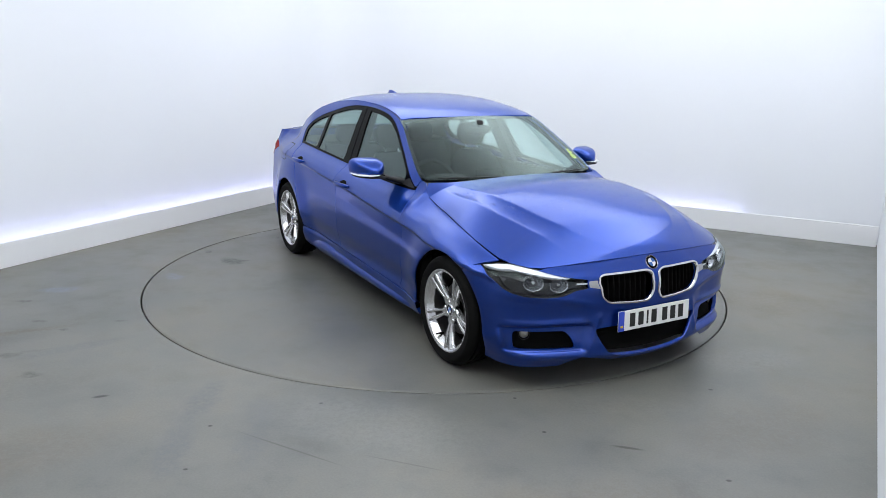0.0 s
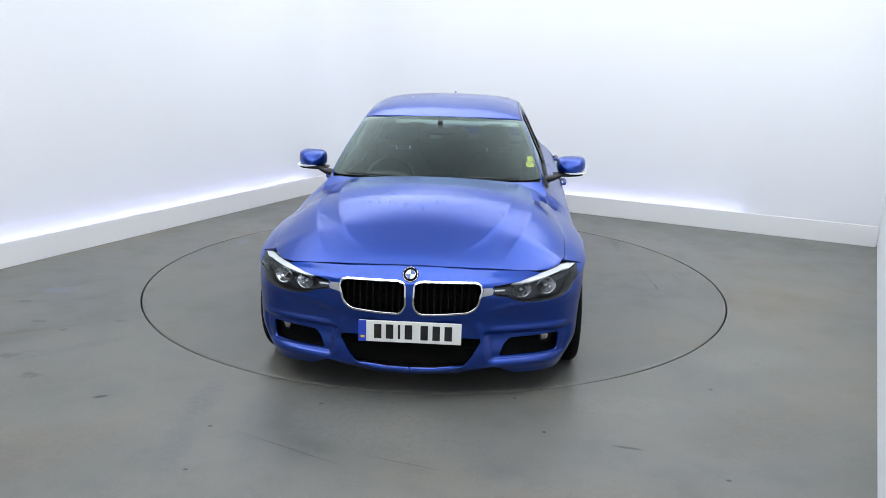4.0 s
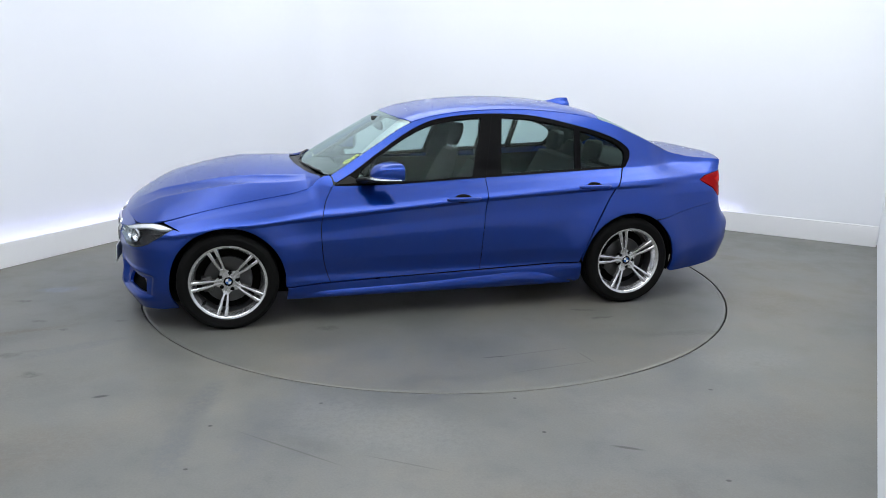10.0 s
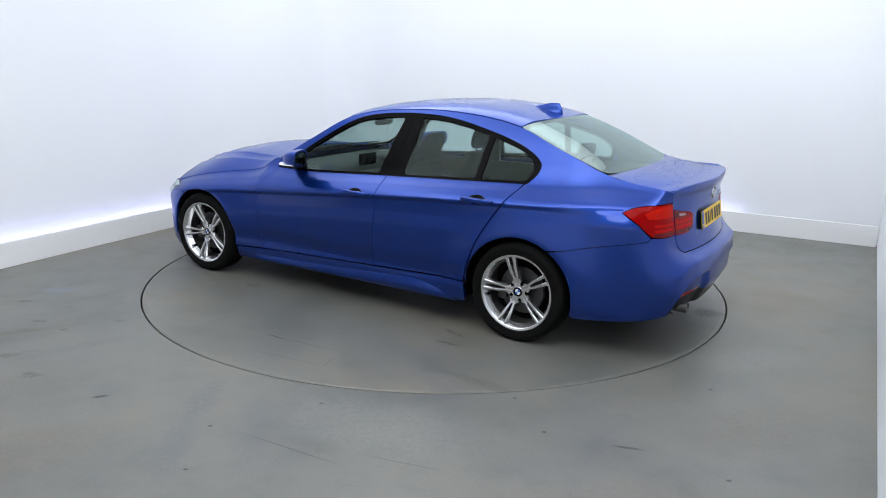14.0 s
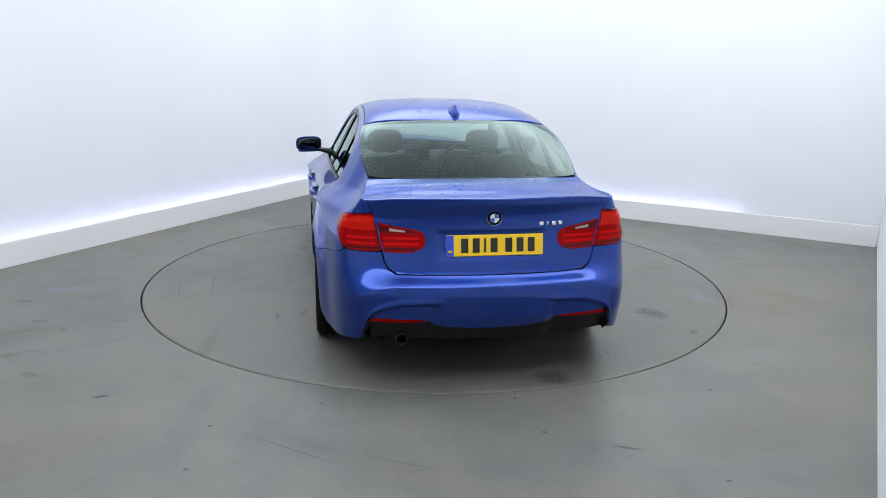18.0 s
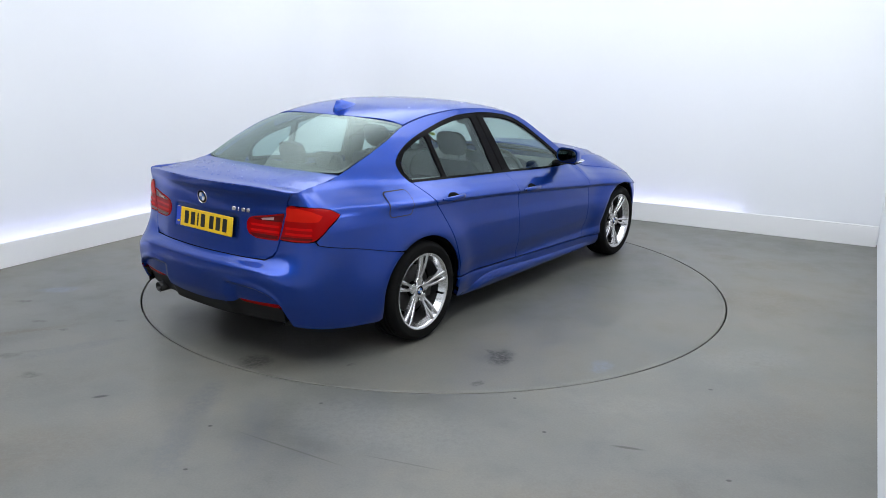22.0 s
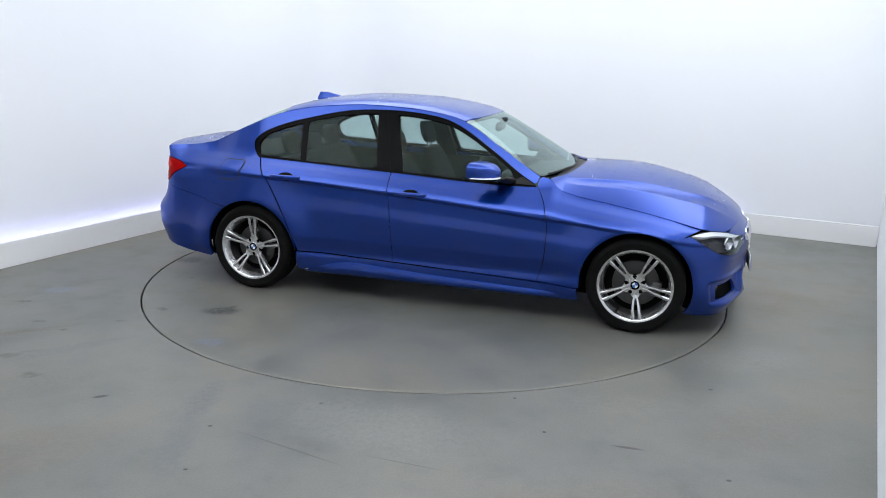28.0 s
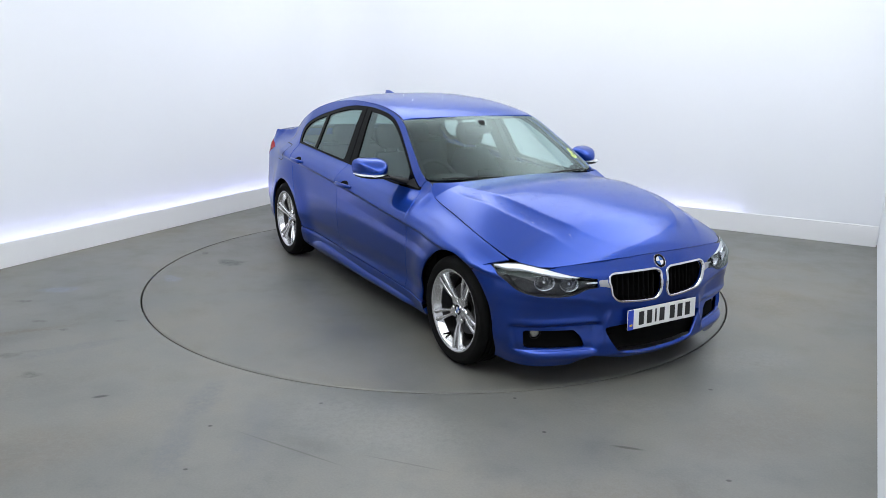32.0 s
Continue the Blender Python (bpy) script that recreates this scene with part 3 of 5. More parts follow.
hood_c = spline([(0.70, 0.995), (0.93, 0.992), (1.22, 0.996), (1.44, 0.972), (1.66, 0.925), (1.80, 0.880), (1.93, 0.812), (2.02, 0.755), (2.067, 0.715), (2.1, 0.69)])


# front edge of the bonnet: distance ahead by the distance from the centre line
bonnet_front = spline([(0.0, 2.066), (0.14, 2.061), (0.30, 2.044), (0.46, 2.012), (0.56, 1.982), (0.656, 1.943)])


def bonnet_edge(x):
    """Half width of the bonnet's opening, where the wings begin."""
    x = np.asarray(x, float)
    plan = np.where(x < S_F, flank(x), np.interp(x, NOSE.p[:, 0], NOSE.p[:, 1]))
    return plan * belt_f(x) + flare(x, belt_z(x)) * np.clip(plan / 0.8, 0, 1) ** 6


crease_in = spline([(0.80, 0.555), (1.3, 0.520), (1.6, 0.470), (1.85, 0.370), (2.02, 0.200)])
crease_out = spline([(0.80, 0.625), (0.98, 0.632), (1.4, 0.628), (1.7, 0.575), (1.92, 0.490), (2.05, 0.40)])


def hood_map(x, y):
    x, y = np.asarray(x, float), np.asarray(y, float)
    ye = np.where(x > 1.84, 0.768, bonnet_edge(x))
    ze = np.where(x > 1.75, 0.713 - 0.18 * (x - 1.75) - 1.75 * (x - 1.75) ** 2, belt_z(x))
    ze = np.where(x < 0.88, 0.878 + (0.88 - x) * 0.72, ze)
    t = np.abs(y) / ye
    nose = step(1.35, 1.72, x)
    z = hood_c(x) - (hood_c(x) - ze) * ((0.60 + 0.15 * nose) * t ** 2 + (0.40 - 0.15 * nose) * t ** (6 - nose))
    # two creases a side, running together towards the windscreen pillar
    for line, high, inner, outer in ((crease_in, 0.011, 0.12, 0.026), (crease_out, 0.008, 0.026, 0.06)):
        k = np.abs(y) - line(x)
        z = z + high * np.exp(-(np.sqrt(k * k + 0.00005) - 0.0071) / np.where(k > 0, outer, inner)) * step(2.05, 1.75, x) * step(0.80, 1.05, x)
    return np.stack([x, y, z], -1)


roof_c = spline([(0.30, 1.295), (0.20, 1.332), (0.05, 1.375), (-0.15, 1.409), (-0.4, 1.431), (-0.7, 1.438), (-1.0, 1.418), (-1.2, 1.382), (-1.31, 1.352), (-1.4, 1.32)])
rail_z = spline([(0.72, 0.962), (0.42, 1.145), (0.147, 1.297), (0.0, 1.335), (-0.3, 1.372), (-0.6, 1.382), (-0.9, 1.366), (-1.244, 1.312), (-1.55, 1.195), (-1.83, 1.077)])


def rail_y(x):
    x = np.atleast_1d(np.asarray(x, float))
    y = side_map(x, rail_z(x))[:, 1]
    return y if len(y) > 1 else float(y[0])


def roof_map(x, y):
    x, y = np.asarray(x, float), np.asarray(y, float)
    t = np.abs(y) / rail_y(x)
    z = roof_c(x) - (roof_c(x) - rail_z(x)) * (0.45 * t ** 2 + 0.55 * t ** 6)
    return np.stack([x, y, z], -1)


def screen_map(corner_low, centre_low, corner_top, centre_top, bulge):
    """A bowed pane: u from the centre line (0) to the pillar (1), v from its foot to its head."""
    def f(u, v):
        u, v = np.asarray(u, float), np.asarray(v, float)
        w = np.abs(u) ** 2.2
        lo = [centre_low[k] + (corner_low[k] - centre_low[k]) * w for k in range(3)]
        top = 0.45 * np.abs(u) ** 2 + 0.55 * np.abs(u) ** 6
        hi = [centre_top[k] + (corner_top[k] - centre_top[k]) * (top if k == 2 else w) for k in range(3)]
        x = lo[0] + (hi[0] - lo[0]) * v
        z = lo[2] + (hi[2] - lo[2]) * v + bulge * 4 * v * (1 - v)
        ex = corner_low[0] + (corner_top[0] - corner_low[0]) * v
        ez = corner_low[2] + (corner_top[2] - corner_low[2]) * v
        y = u * (side_map(ex, rail_z(ex))[..., 1] - 0.002)
        z = z + (rail_z(ex) - ez - bulge * 4 * v * (1 - v)) * np.abs(u) ** 3
        return np.stack([x, y, z], -1)
    return f


WINDSCREEN = screen_map((0.715, 0.70, 0.950), (0.875, 0, 0.952), (0.147, 0.582, 1.297), (0.235, 0, 1.320), 0.010)
REARSCREEN = screen_map((-1.83, 0.615, 1.074), (-1.93, 0, 1.062), (-1.244, 0.568, 1.312), (-1.315, 0, 1.350), 0.016)
deck_c = spline([(-1.85, 1.072), (-2.0, 1.070), (-2.15, 1.060), (-2.25, 1.047), (-2.33, 1.032), (-2.4, 1.01)])


def lid_map(x, y):
    x, y = np.asarray(x, float), np.asarray(y, float)
    t = np.abs(y) / 0.66
    edge = np.interp(np.abs(y), [0, 0.25, 0.45, 0.55, 0.62, 0.66], [-2.364, -2.350, -2.310, -2.275, -2.245, -2.225])
    z = deck_c(x) - (0.010 + 0.020 * step(-1.85, -1.98, x) + 0.012 * step(-1.9, -2.15, x)) * t ** 3 + 0.010 * np.exp(-((x - edge) / 0.05) ** 2)
    return np.stack([x, y, z], -1)


def normals_of(f, u, v, outward):
    e = 1e-3
    n = np.cross(f(u + e, v) - f(u - e, v), f(u, v + e) - f(u, v - e))
    n /= np.maximum(np.linalg.norm(n, axis=1), 1e-12)[:, None]
    return n * np.where((n * outward).sum(1) < 0, -1, 1)[:, None]


def inside(poly, pts):
    x, y = pts[:, 0], pts[:, 1]
    p = np.asarray(poly)
    hit = np.zeros(len(pts), bool)
    for a, b in zip(p, np.roll(p, -1, axis=0)):
        cross = (a[1] > y) != (b[1] > y)
        if cross.any():
            hit ^= cross & (x < (b[0] - a[0]) * (y - a[1]) / (b[1] - a[1] if b[1] != a[1] else 1e-12) + a[0])
    return hit


def dense(poly, size):
    out = []
    for a, b in zip(poly, list(poly[1:]) + [poly[0]]):
        n = max(1, int(math.ceil(math.hypot(b[0] - a[0], b[1] - a[1]) / size)))
        out += [(a[0] + (b[0] - a[0]) * k / n, a[1] + (b[1] - a[1]) * k / n) for k in range(n)]
    return out


def edge_distance(loops, pts):
    best = np.full(len(pts), 1e9)
    for loop in loops:
        p = np.asarray(loop)
        for a, b in zip(p, np.roll(p, -1, axis=0)):
            ab = b - a
            t = np.clip(((pts - a) @ ab) / max(ab @ ab, 1e-12), 0, 1)
            best = np.minimum(best, np.hypot(*(pts - a - t[:, None] * ab).T))
    return best


def sheet(poly, f, holes=(), size=0.03, lift=0.0, turn=0.014, centre=None, tall=1.0):
    """Cut a panel with holes out of a surface f(u, v): points, faces and normals, with its edges turned in."""
    from mathutils.geometry import delaunay_2d_cdt
    loops = [dense(list(poly), size)] + [dense(list(h), size * 0.7) for h in holes]
    p = np.concatenate([np.array(q) for q in loops])
    edges, k = [], 0
    for q in loops:
        edges += [(k + j, k + (j + 1) % len(q)) for j in range(len(q))]
        k += len(q)
    lo, hi = p.min(0), p.max(0)
    gx, gy = np.arange(lo[0] + size * 0.37, hi[0], size), np.arange(lo[1] + size * 0.41 * tall, hi[1], size * tall)
    grid = np.stack(np.meshgrid(gx, gy), -1).reshape(-1, 2)
    ok = inside(loops[0], grid)
    for q in loops[1:]:
        ok &= ~inside(q, grid)
    grid = grid[ok]
    grid = grid[edge_distance(loops, grid) > size * 0.45 * (0.5 + 0.5 * tall)]
    verts, cut, faces, *_ = delaunay_2d_cdt([Vector(q) for q in np.vstack([p, grid])], edges, [], 0, 1e-6)
    uv = np.array([tuple(v) for v in verts])
    faces = np.array([tuple(t) for t in faces])
    mid = uv[faces].mean(1)
    ok = inside(loops[0], mid)
    for q in loops[1:]:
        ok &= ~inside(q, mid)
    faces = faces[ok]
    P = f(uv[:, 0], uv[:, 1])
    out = P - np.stack([np.clip(P[:, 0], -1.5, 1.5), 0 * P[:, 1], np.full(len(P), 0.55)], -1) if centre is None else P - np.asarray(centre)
    N = normals_of(f, uv[:, 0], uv[:, 1], out)
    P = P + N * lift
    fn = np.cross(P[faces[:, 1]] - P[faces[:, 0]], P[faces[:, 2]] - P[faces[:, 0]])
    flip = (fn * N[faces].sum(1)).sum(1) < 0
    faces[flip] = faces[flip][:, ::-1]
    faces = [tuple(t) for t in faces.tolist()]
    if turn:
        seen = {}
        for t in faces:
            for a, b in ((t[0], t[1]), (t[1], t[2]), (t[2], t[0])):
                if (b, a) in seen:
                    del seen[(b, a)]
                else:
                    seen[(a, b)] = 1
        rim = sorted({v for e in seen for v in e})
        # the rim is doubled, so that its turned edge is shaded by itself
        side = {v: np.zeros(3) for v in rim}
        for a, b in seen:
            d = np.cross(P[b] - P[a], N[a] + N[b])
            d = d / max(np.linalg.norm(d), 1e-12)
            side[a] += d
            side[b] += d
        n0 = len(P)
        idx = {v: n0 + 2 * j for j, v in enumerate(rim)}
        extra, en = [], []
        for v in rim:
            d = side[v] / max(np.linalg.norm(side[v]), 1e-12)
            extra += [P[v], P[v] - N[v] * turn - d * 0.002]
            en += [d * 0.8 + N[v] * 0.6, d]
        P, N = np.vstack([P, extra]), np.vstack([N, en])
        faces += [(idx[b], idx[a], idx[a] + 1, idx[b] + 1) for a, b in seen]
    return P, faces, N


def mesh_from(name, P, faces, N, mat, parent, label=""):
    me = bpy.data.meshes.new(name)
    me.from_pydata(P.tolist(), [], faces)
    me.materials.append(mat)
    me.polygons.foreach_set("use_smooth", [True] * len(me.polygons))
    me.update()
    N = N / np.maximum(np.linalg.norm(N, axis=1), 1e-9)[:, None]
    me.normals_split_custom_set_from_vertices(N.tolist())
    ob = new(name, me)
    ob.parent = parent
    if label:
        tagged(ob, label)
    return ob


def mirrored(P, faces, N):
    k = np.array([1, -1, 1])
    return P * k, [tuple(reversed(t)) for t in faces], N * k


def panel_pair(name, poly, f, mat, parent, label="", **how):
    """The same panel on the car's left and right."""
    made = sheet(poly, f, **how)
    return mesh_from(name, *made, mat, parent, label), mesh_from(name, *mirrored(*made), mat, parent, label)


def panel_whole(name, half, f, mat, parent, label="", holes=(), **how):
    """One panel across the centre line; half: its outline on the left, from the centre line to the centre line."""
    poly = list(half) + [(u, -v) if f in (hood_map, roof_map, lid_map) else (-u, v) for u, v in reversed(half) if abs(v if f in (hood_map, roof_map, lid_map) else u) > 1e-6]
    return mesh_from(name, *sheet(poly, f, holes=holes, **how), mat, parent, label)


def panel_joined(name, half, f, mat, parent, label="", **how):
    """One panel across the centre line, built on the left and mirrored."""
    P, faces, N = sheet(half, f, **how)
    # no turned edge on the centre line
    keep = [t for t in faces if not (len(t) == 4 and all(abs(P[v][1]) < 0.004 for v in t))]
    Q, gaces, O = mirrored(P, keep, N)
    n = len(P)
    both = keep + [tuple(v + n for v in t) for t in gaces]
    return mesh_from(name, np.vstack([P, Q]), both, np.vstack([N, O]), mat, parent, label)


def arch(ax, a0, a1, r=ARCH_R, n=26):
    """Points round a wheel opening from angle a0 to a1, in degrees, 0 ahead and 90 up."""
    return [(ax + r * math.cos(radians(a0 + (a1 - a0) * k / n)), HUB_Z + r * math.sin(radians(a0 + (a1 - a0) * k / n))) for k in range(n + 1)]


def curve_pts(points, n=6):
    """Catmull-Rom through 2D points."""
    p = [np.array(q, float) for q in points]
    q = [2 * p[0] - p[1]] + p + [2 * p[-1] - p[-2]]
    out = []
    for k in range(1, len(q) - 2):
        a, b, c, d = q[k - 1:k + 3]
        for j in range(n):
            t = j / n
            out.append(tuple(0.5 * (2 * b + (c - a) * t + (2 * a - 5 * b + 4 * c - d) * t * t + (3 * b - a - 3 * c + d) * t ** 3)))
    return out + [tuple(p[-1])]


def round_poly(poly, r, n=5):
    """Round the corners of a polygon."""
    out = []
    m = len(poly)
    for k in range(m):
        a, b, c = (np.array(poly[(k + j - 1) % m], float) for j in range(3))
        u, v = a - b, c - b
        lu, lv = np.linalg.norm(u), np.linalg.norm(v)
        rr = min(r, 0.45 * lu, 0.45 * lv)
        p, q = b + u / lu * rr, b + v / lv * rr
        for j in range(n + 1):
            t = j / n
            out.append(tuple((1 - t) ** 2 * p + 2 * t * (1 - t) * b + t * t * q))
    return out


CAR = new("car")
tagged(CAR, "blue metallic four-door saloon with silver alloy wheels on the turntable", "car")
GAP = 0.0025

# shut lines shared by neighbours
skirt_top = spline([(-1.06, 0.328), (-0.03, 0.298), (0.5, 0.283), (1.06, 0.257)])
FRONT_DOOR_EDGE = curve_pts([(0.758, 0.279), (0.785, 0.36), (0.803, 0.45), (0.812, 0.60), (0.806, 0.70), (0.782, 0.80), (0.735, 0.875), (0.712, 0.905)], 5)
REAR_DOOR_EDGE = curve_pts([(-1.022, 0.335), (-1.060, 0.45), (-1.118, 0.60), (-1.195, 0.74), (-1.265, 0.845), (-1.372, 0.984)], 5)
BELT = [(x, float(belt_z(x)) + 0.004) for x in np.linspace(0.712, -1.372, 30)]
DLO_TOP = curve_pts([(0.712, 0.905), (0.576, 0.985), (0.391, 1.109), (0.203, 1.226), (0.051, 1.297), (-0.11, 1.333), (-0.345, 1.354), (-0.621, 1.352), (-0.817, 1.328), (-1.013, 1.286), (-1.208, 1.236), (-1.350, 1.182), (-1.430, 1.130), (-1.452, 1.090), (-1.437, 1.040), (-1.392, 0.988)], 5)
HOOD_X = np.linspace(0.88, 1.80, 34)
HOOD_GAP = [(0.775, 0.955), (0.80, 0.936), (0.84, 0.907)] + [(float(x), float(belt_z(NOSE.at(max(0.0, (x - S_F) / LEN_F))[0] if x > S_F else x)) - 0.001) for x in HOOD_X]


def body_panels():
    # front wings
    poly = arch(AXLE_F, 58, 185) + [(1.041, 0.266)] + FRONT_DOOR_EDGE + [(0.716, 0.945), (0.735, 0.962)] + HOOD_GAP + [(1.735, 0.681), (1.712, 0.674)]
    panel_pair("front_wing", poly, side_map, M_PAINT, CAR, size=0.02, tall=0.35, turn=0.012)
    # doors
    foot = lambda x: (x, float(skirt_top(x)) + 0.006)
    k = [i for i, p in enumerate(BELT) if p[0] > -0.333]
    belt_f_side, belt_r_side = BELT[:k[-1] + 1], BELT[k[-1] + 1:]
    poly = [foot(0.758 - 2 * GAP)] + [(x - 2 * GAP, z) for x, z in FRONT_DOOR_EDGE[1:-1]] + belt_f_side + [(-0.328, 0.936), (-0.322, 0.90), (-0.300, 0.70), (-0.284, 0.50)] + [foot(x) for x in np.linspace(-0.278, 0.72, 12)]
    panel_pair("front_door", poly, side_map, M_PAINT, CAR, size=0.02, tall=0.3)
    poly = [foot(x) for x in np.linspace(-1.016, -0.283, 9)] + [(-0.289, 0.50), (-0.305, 0.70), (-0.327, 0.90), (-0.333, 0.936)] + belt_r_side[:-1] + [(-1.364, 0.9825)] + [(x + 2 * GAP, z) for x, z in reversed(REAR_DOOR_EDGE[1:-1])]
    panel_pair("rear_door", poly, side_map, M_PAINT, CAR, size=0.02, tall=0.3)
    # side frame: windscreen pillar, roof rail, rear pillar and rear wing in one pressing
    rail = [(x, float(rail_z(x))) for x in np.r_[np.linspace(0.72, 0.147, 10), np.linspace(0.08, -1.244, 30), np.linspace(-1.3, -1.83, 12)]]
    poly = [(0.706, 0.925), (0.712, 0.950)] + rail + [(-1.93, 1.047), (-2.04, 1.036), (-2.12, 1.031), (-2.22, 1.026), (-2.290, 1.019), (-2.329, 1.003), (-2.369, 0.969), (-2.382, 0.950), (-2.27, 0.945), (-2.16, 0.934), (-2.09, 0.917), (-2.030, 0.884), (-2.064, 0.864), (-2.142, 0.824), (-2.190, 0.780), (-2.218, 0.756), (-2.204, 0.737)]
    poly += [(-2.147, 0.7235), (-1.914, 0.679), (-1.70, 0.633)] + arch(AXLE_R, 122, 3) + [(x - 2 * GAP, z) for x, z in REAR_DOOR_EDGE[1:]] + DLO_TOP[::-1][:-1]
    fl = [(-1.472, 0.955), (-1.664, 0.955), (-1.692, 0.826), (-1.508, 0.826)]
    flap = round_poly(fl, 0.03)
    panel_pair("side_frame", poly, side_map, M_PAINT, CAR, size=0.02, tall=0.35, turn=0.012)
    # the fuel flap is cut into the right side only: its edge shows as a thin dark line
    ring = sheet(round_poly([(-1.466, 0.9608), (-1.6695, 0.9608), (-1.6985, 0.8202), (-1.5025, 0.8202)], 0.036), side_map, size=0.012, lift=0.0026, turn=0)
    mesh_from("fuel_flap_gap", *mirrored(*ring), M_DARK, CAR)
    made = sheet(flap, side_map, size=0.012, lift=0.0038, turn=0)
    mesh_from("fuel_flap", *mirrored(*made), M_PAINT, CAR, "flush blue fuel filler flap")
    # side skirts
    top = lambda x: float(skirt_top(x))
    xs = np.linspace(1.030, -1.030, 20)
    poly = [(1.040, 0.175)] + [(x, top(x) - 0.003) for x in xs] + [(-1.032, 0.20), (-1.0, 0.185), (-0.95, 0.20), (-0.86, 0.175)]
    panel_pair("side_skirt", poly, side_map, M_PAINT, CAR, lift=0.0015, turn=0.03, size=0.015)
    # the blade along the skirt: a slanted upper face that widens towards the rear and ends in a point
    crest = spline([(-0.97, 0.188), (-0.90, 0.204), (-0.80, 0.240), (-0.70, 0.266), (-0.58, 0.275), (-0.30, 0.262), (0.14, 0.240), (0.50, 0.229), (0.85, 0.216), (0.97, 0.196)])
    xs = np.linspace(-0.97, 0.97, 64)
    proud = 0.020 * step(-0.97, -0.72, xs) * step(0.99, 0.75, xs)
    zt = crest(xs)
    verts, faces = [], []
    for x, z, d in zip(xs, zt, proud):
        for drop, out in ((0.0, 0.002), (0.006, 0.15 * d + 0.002), (min(0.045, 0.5 * (z - 0.17)), d), (min(0.058, 0.7 * (z - 0.17)), d * 0.98), (z - 0.176, d * 0.72), (z - 0.170, d * 0.3 - 0.004)):
            verts.append((x, float(side_map([x], [z - drop])[0][1]) + out, z - drop))
    rows = 6
    faces = [(rows * k + j, rows * k + j + 1, rows * (k + 1) + j + 1, rows * (k + 1) + j) for k in range(len(xs) - 1) for j in range(rows - 1)]
    mesh_object("skirt_blade", verts, faces, M_PAINT, CAR, True)
    mesh_object("skirt_blade", [(x, -y, z) for x, y, z in verts], [f[::-1] for f in faces], M_PAINT, CAR, True)
    # bonnet, roof, boot lid
    ye = lambda x: float(bonnet_edge(x)) - 0.002
    half = curve_pts([(0.945, 0), (0.925, 0.25), (0.87, 0.48), (0.81, 0.62), (0.792, 0.675), (0.79, 0.692)], 5) + [(x, ye(x)) for x in [0.84] + [float(v) for v in HOOD_X[:-2]] + [1.774]]
    half += curve_pts([(1.838, 0.762), (1.898, 0.716), (1.940, 0.654)], 4) + [(float(bonnet_front(y)), y) for y in np.linspace(0.64, 0.0, 24)]
    panel_whole("bonnet", half, hood_map, M_PAINT, CAR, size=0.010)
    half = [(0.232, 0), (0.228, 0.2), (0.205, 0.4), (0.150, float(rail_y(0.15)) - 0.012)] + [(x, float(rail_y(x)) - 0.012) for x in np.linspace(0.08, -1.22, 26)] + [(-1.244, float(rail_y(-1.244)) - 0.012), (-1.295, 0.3), (-1.311, 0.1), (-1.312, 0)]
    panel_whole("roof", half, roof_map, M_PAINT, CAR, size=0.03)
    lip = [(float(side_map(*[np.array([v]) for v in placed(y, 1.0, TAIL_HIGH, -1)])[0][0]) + 0.012 * max(0.0, (y - 0.62) / 0.05), y) for y in (0.672, 0.655, 0.62, 0.60, 0.56, 0.50, 0.42, 0.33, 0.22, 0.1, 0.0)]
    half = [(-1.917, 0), (-1.908, 0.25), (-1.876, 0.45), (-1.838, 0.59), (-1.842, 0.624), (-1.92, 0.626), (-2.02, 0.638), (-2.10, 0.648), (-2.18, 0.674)] + lip
    panel_whole("boot_lid_top", half, lid_map, M_PAINT, CAR, size=0.028, turn=0.006)


body_panels()

NC, TC_LOW, TC_HIGH = S_F + LEN_F, S_R - LEN_R, S_R - LEN_R
ns = lambda y: float(nose_s(y))
ts = lambda y: float(tail_s(y))
tl = lambda y: float(tail_s(y, False))


nsz = lambda y, z: placed(y, z, NOSE, 1)
tsz = lambda y, z: placed(y, z, TAIL_HIGH, -1)
tlz = lambda y, z: placed(y, z, TAIL_LOW, -1)

HEAD_TOP = [(1.728, 0.672), (1.80, 0.690), (1.885, 0.697), (1.96, 0.690), (2.04, 0.677), (2.10, 0.663), (2.18, 0.645), (2.26, 0.633), (2.340, 0.623)]
HEAD_LOW = curve_pts([(2.340, 0.573), (2.268, 0.566), (2.185, 0.537), (2.03, 0.536), (1.905, 0.560), (1.825, 0.608), (1.728, 0.672)], 4)
KIDNEY = round_poly([nsz(0.020, 0.630), nsz(0.055, 0.644), nsz(0.19, 0.643), nsz(0.330, 0.639), nsz(0.358, 0.628), nsz(0.364, 0.600), nsz(0.345, 0.524), nsz(0.302, 0.488), nsz(0.16, 0.479), nsz(0.048, 0.477), nsz(0.017, 0.52)], 0.025, 4)
FOG = round_poly([(1.962, 0.340), (2.235, 0.332), (2.268, 0.300), (2.288, 0.238), (1.948, 0.240)], 0.018)
INTAKE = [(NC, 0.168), nsz(0.13, 0.170), nsz(0.22, 0.183), nsz(0.285, 0.208), nsz(0.325, 0.26), nsz(0.362, 0.328), nsz(0.360, 0.345), nsz(0.25, 0.352), (NC, 0.354)]
LAMP_OUT = round_poly([(-2.036, 0.883), (-2.09, 0.912), (-2.16, 0.929), (-2.27, 0.940), (-2.365, 0.944), (-2.388, 0.940), (-2.415, 0.870), (-2.452, 0.754), (-2.36, 0.751), (-2.264, 0.754), (-2.225, 0.763), (-2.195, 0.785), (-2.148, 0.828), (-2.07, 0.868)], 0.010)
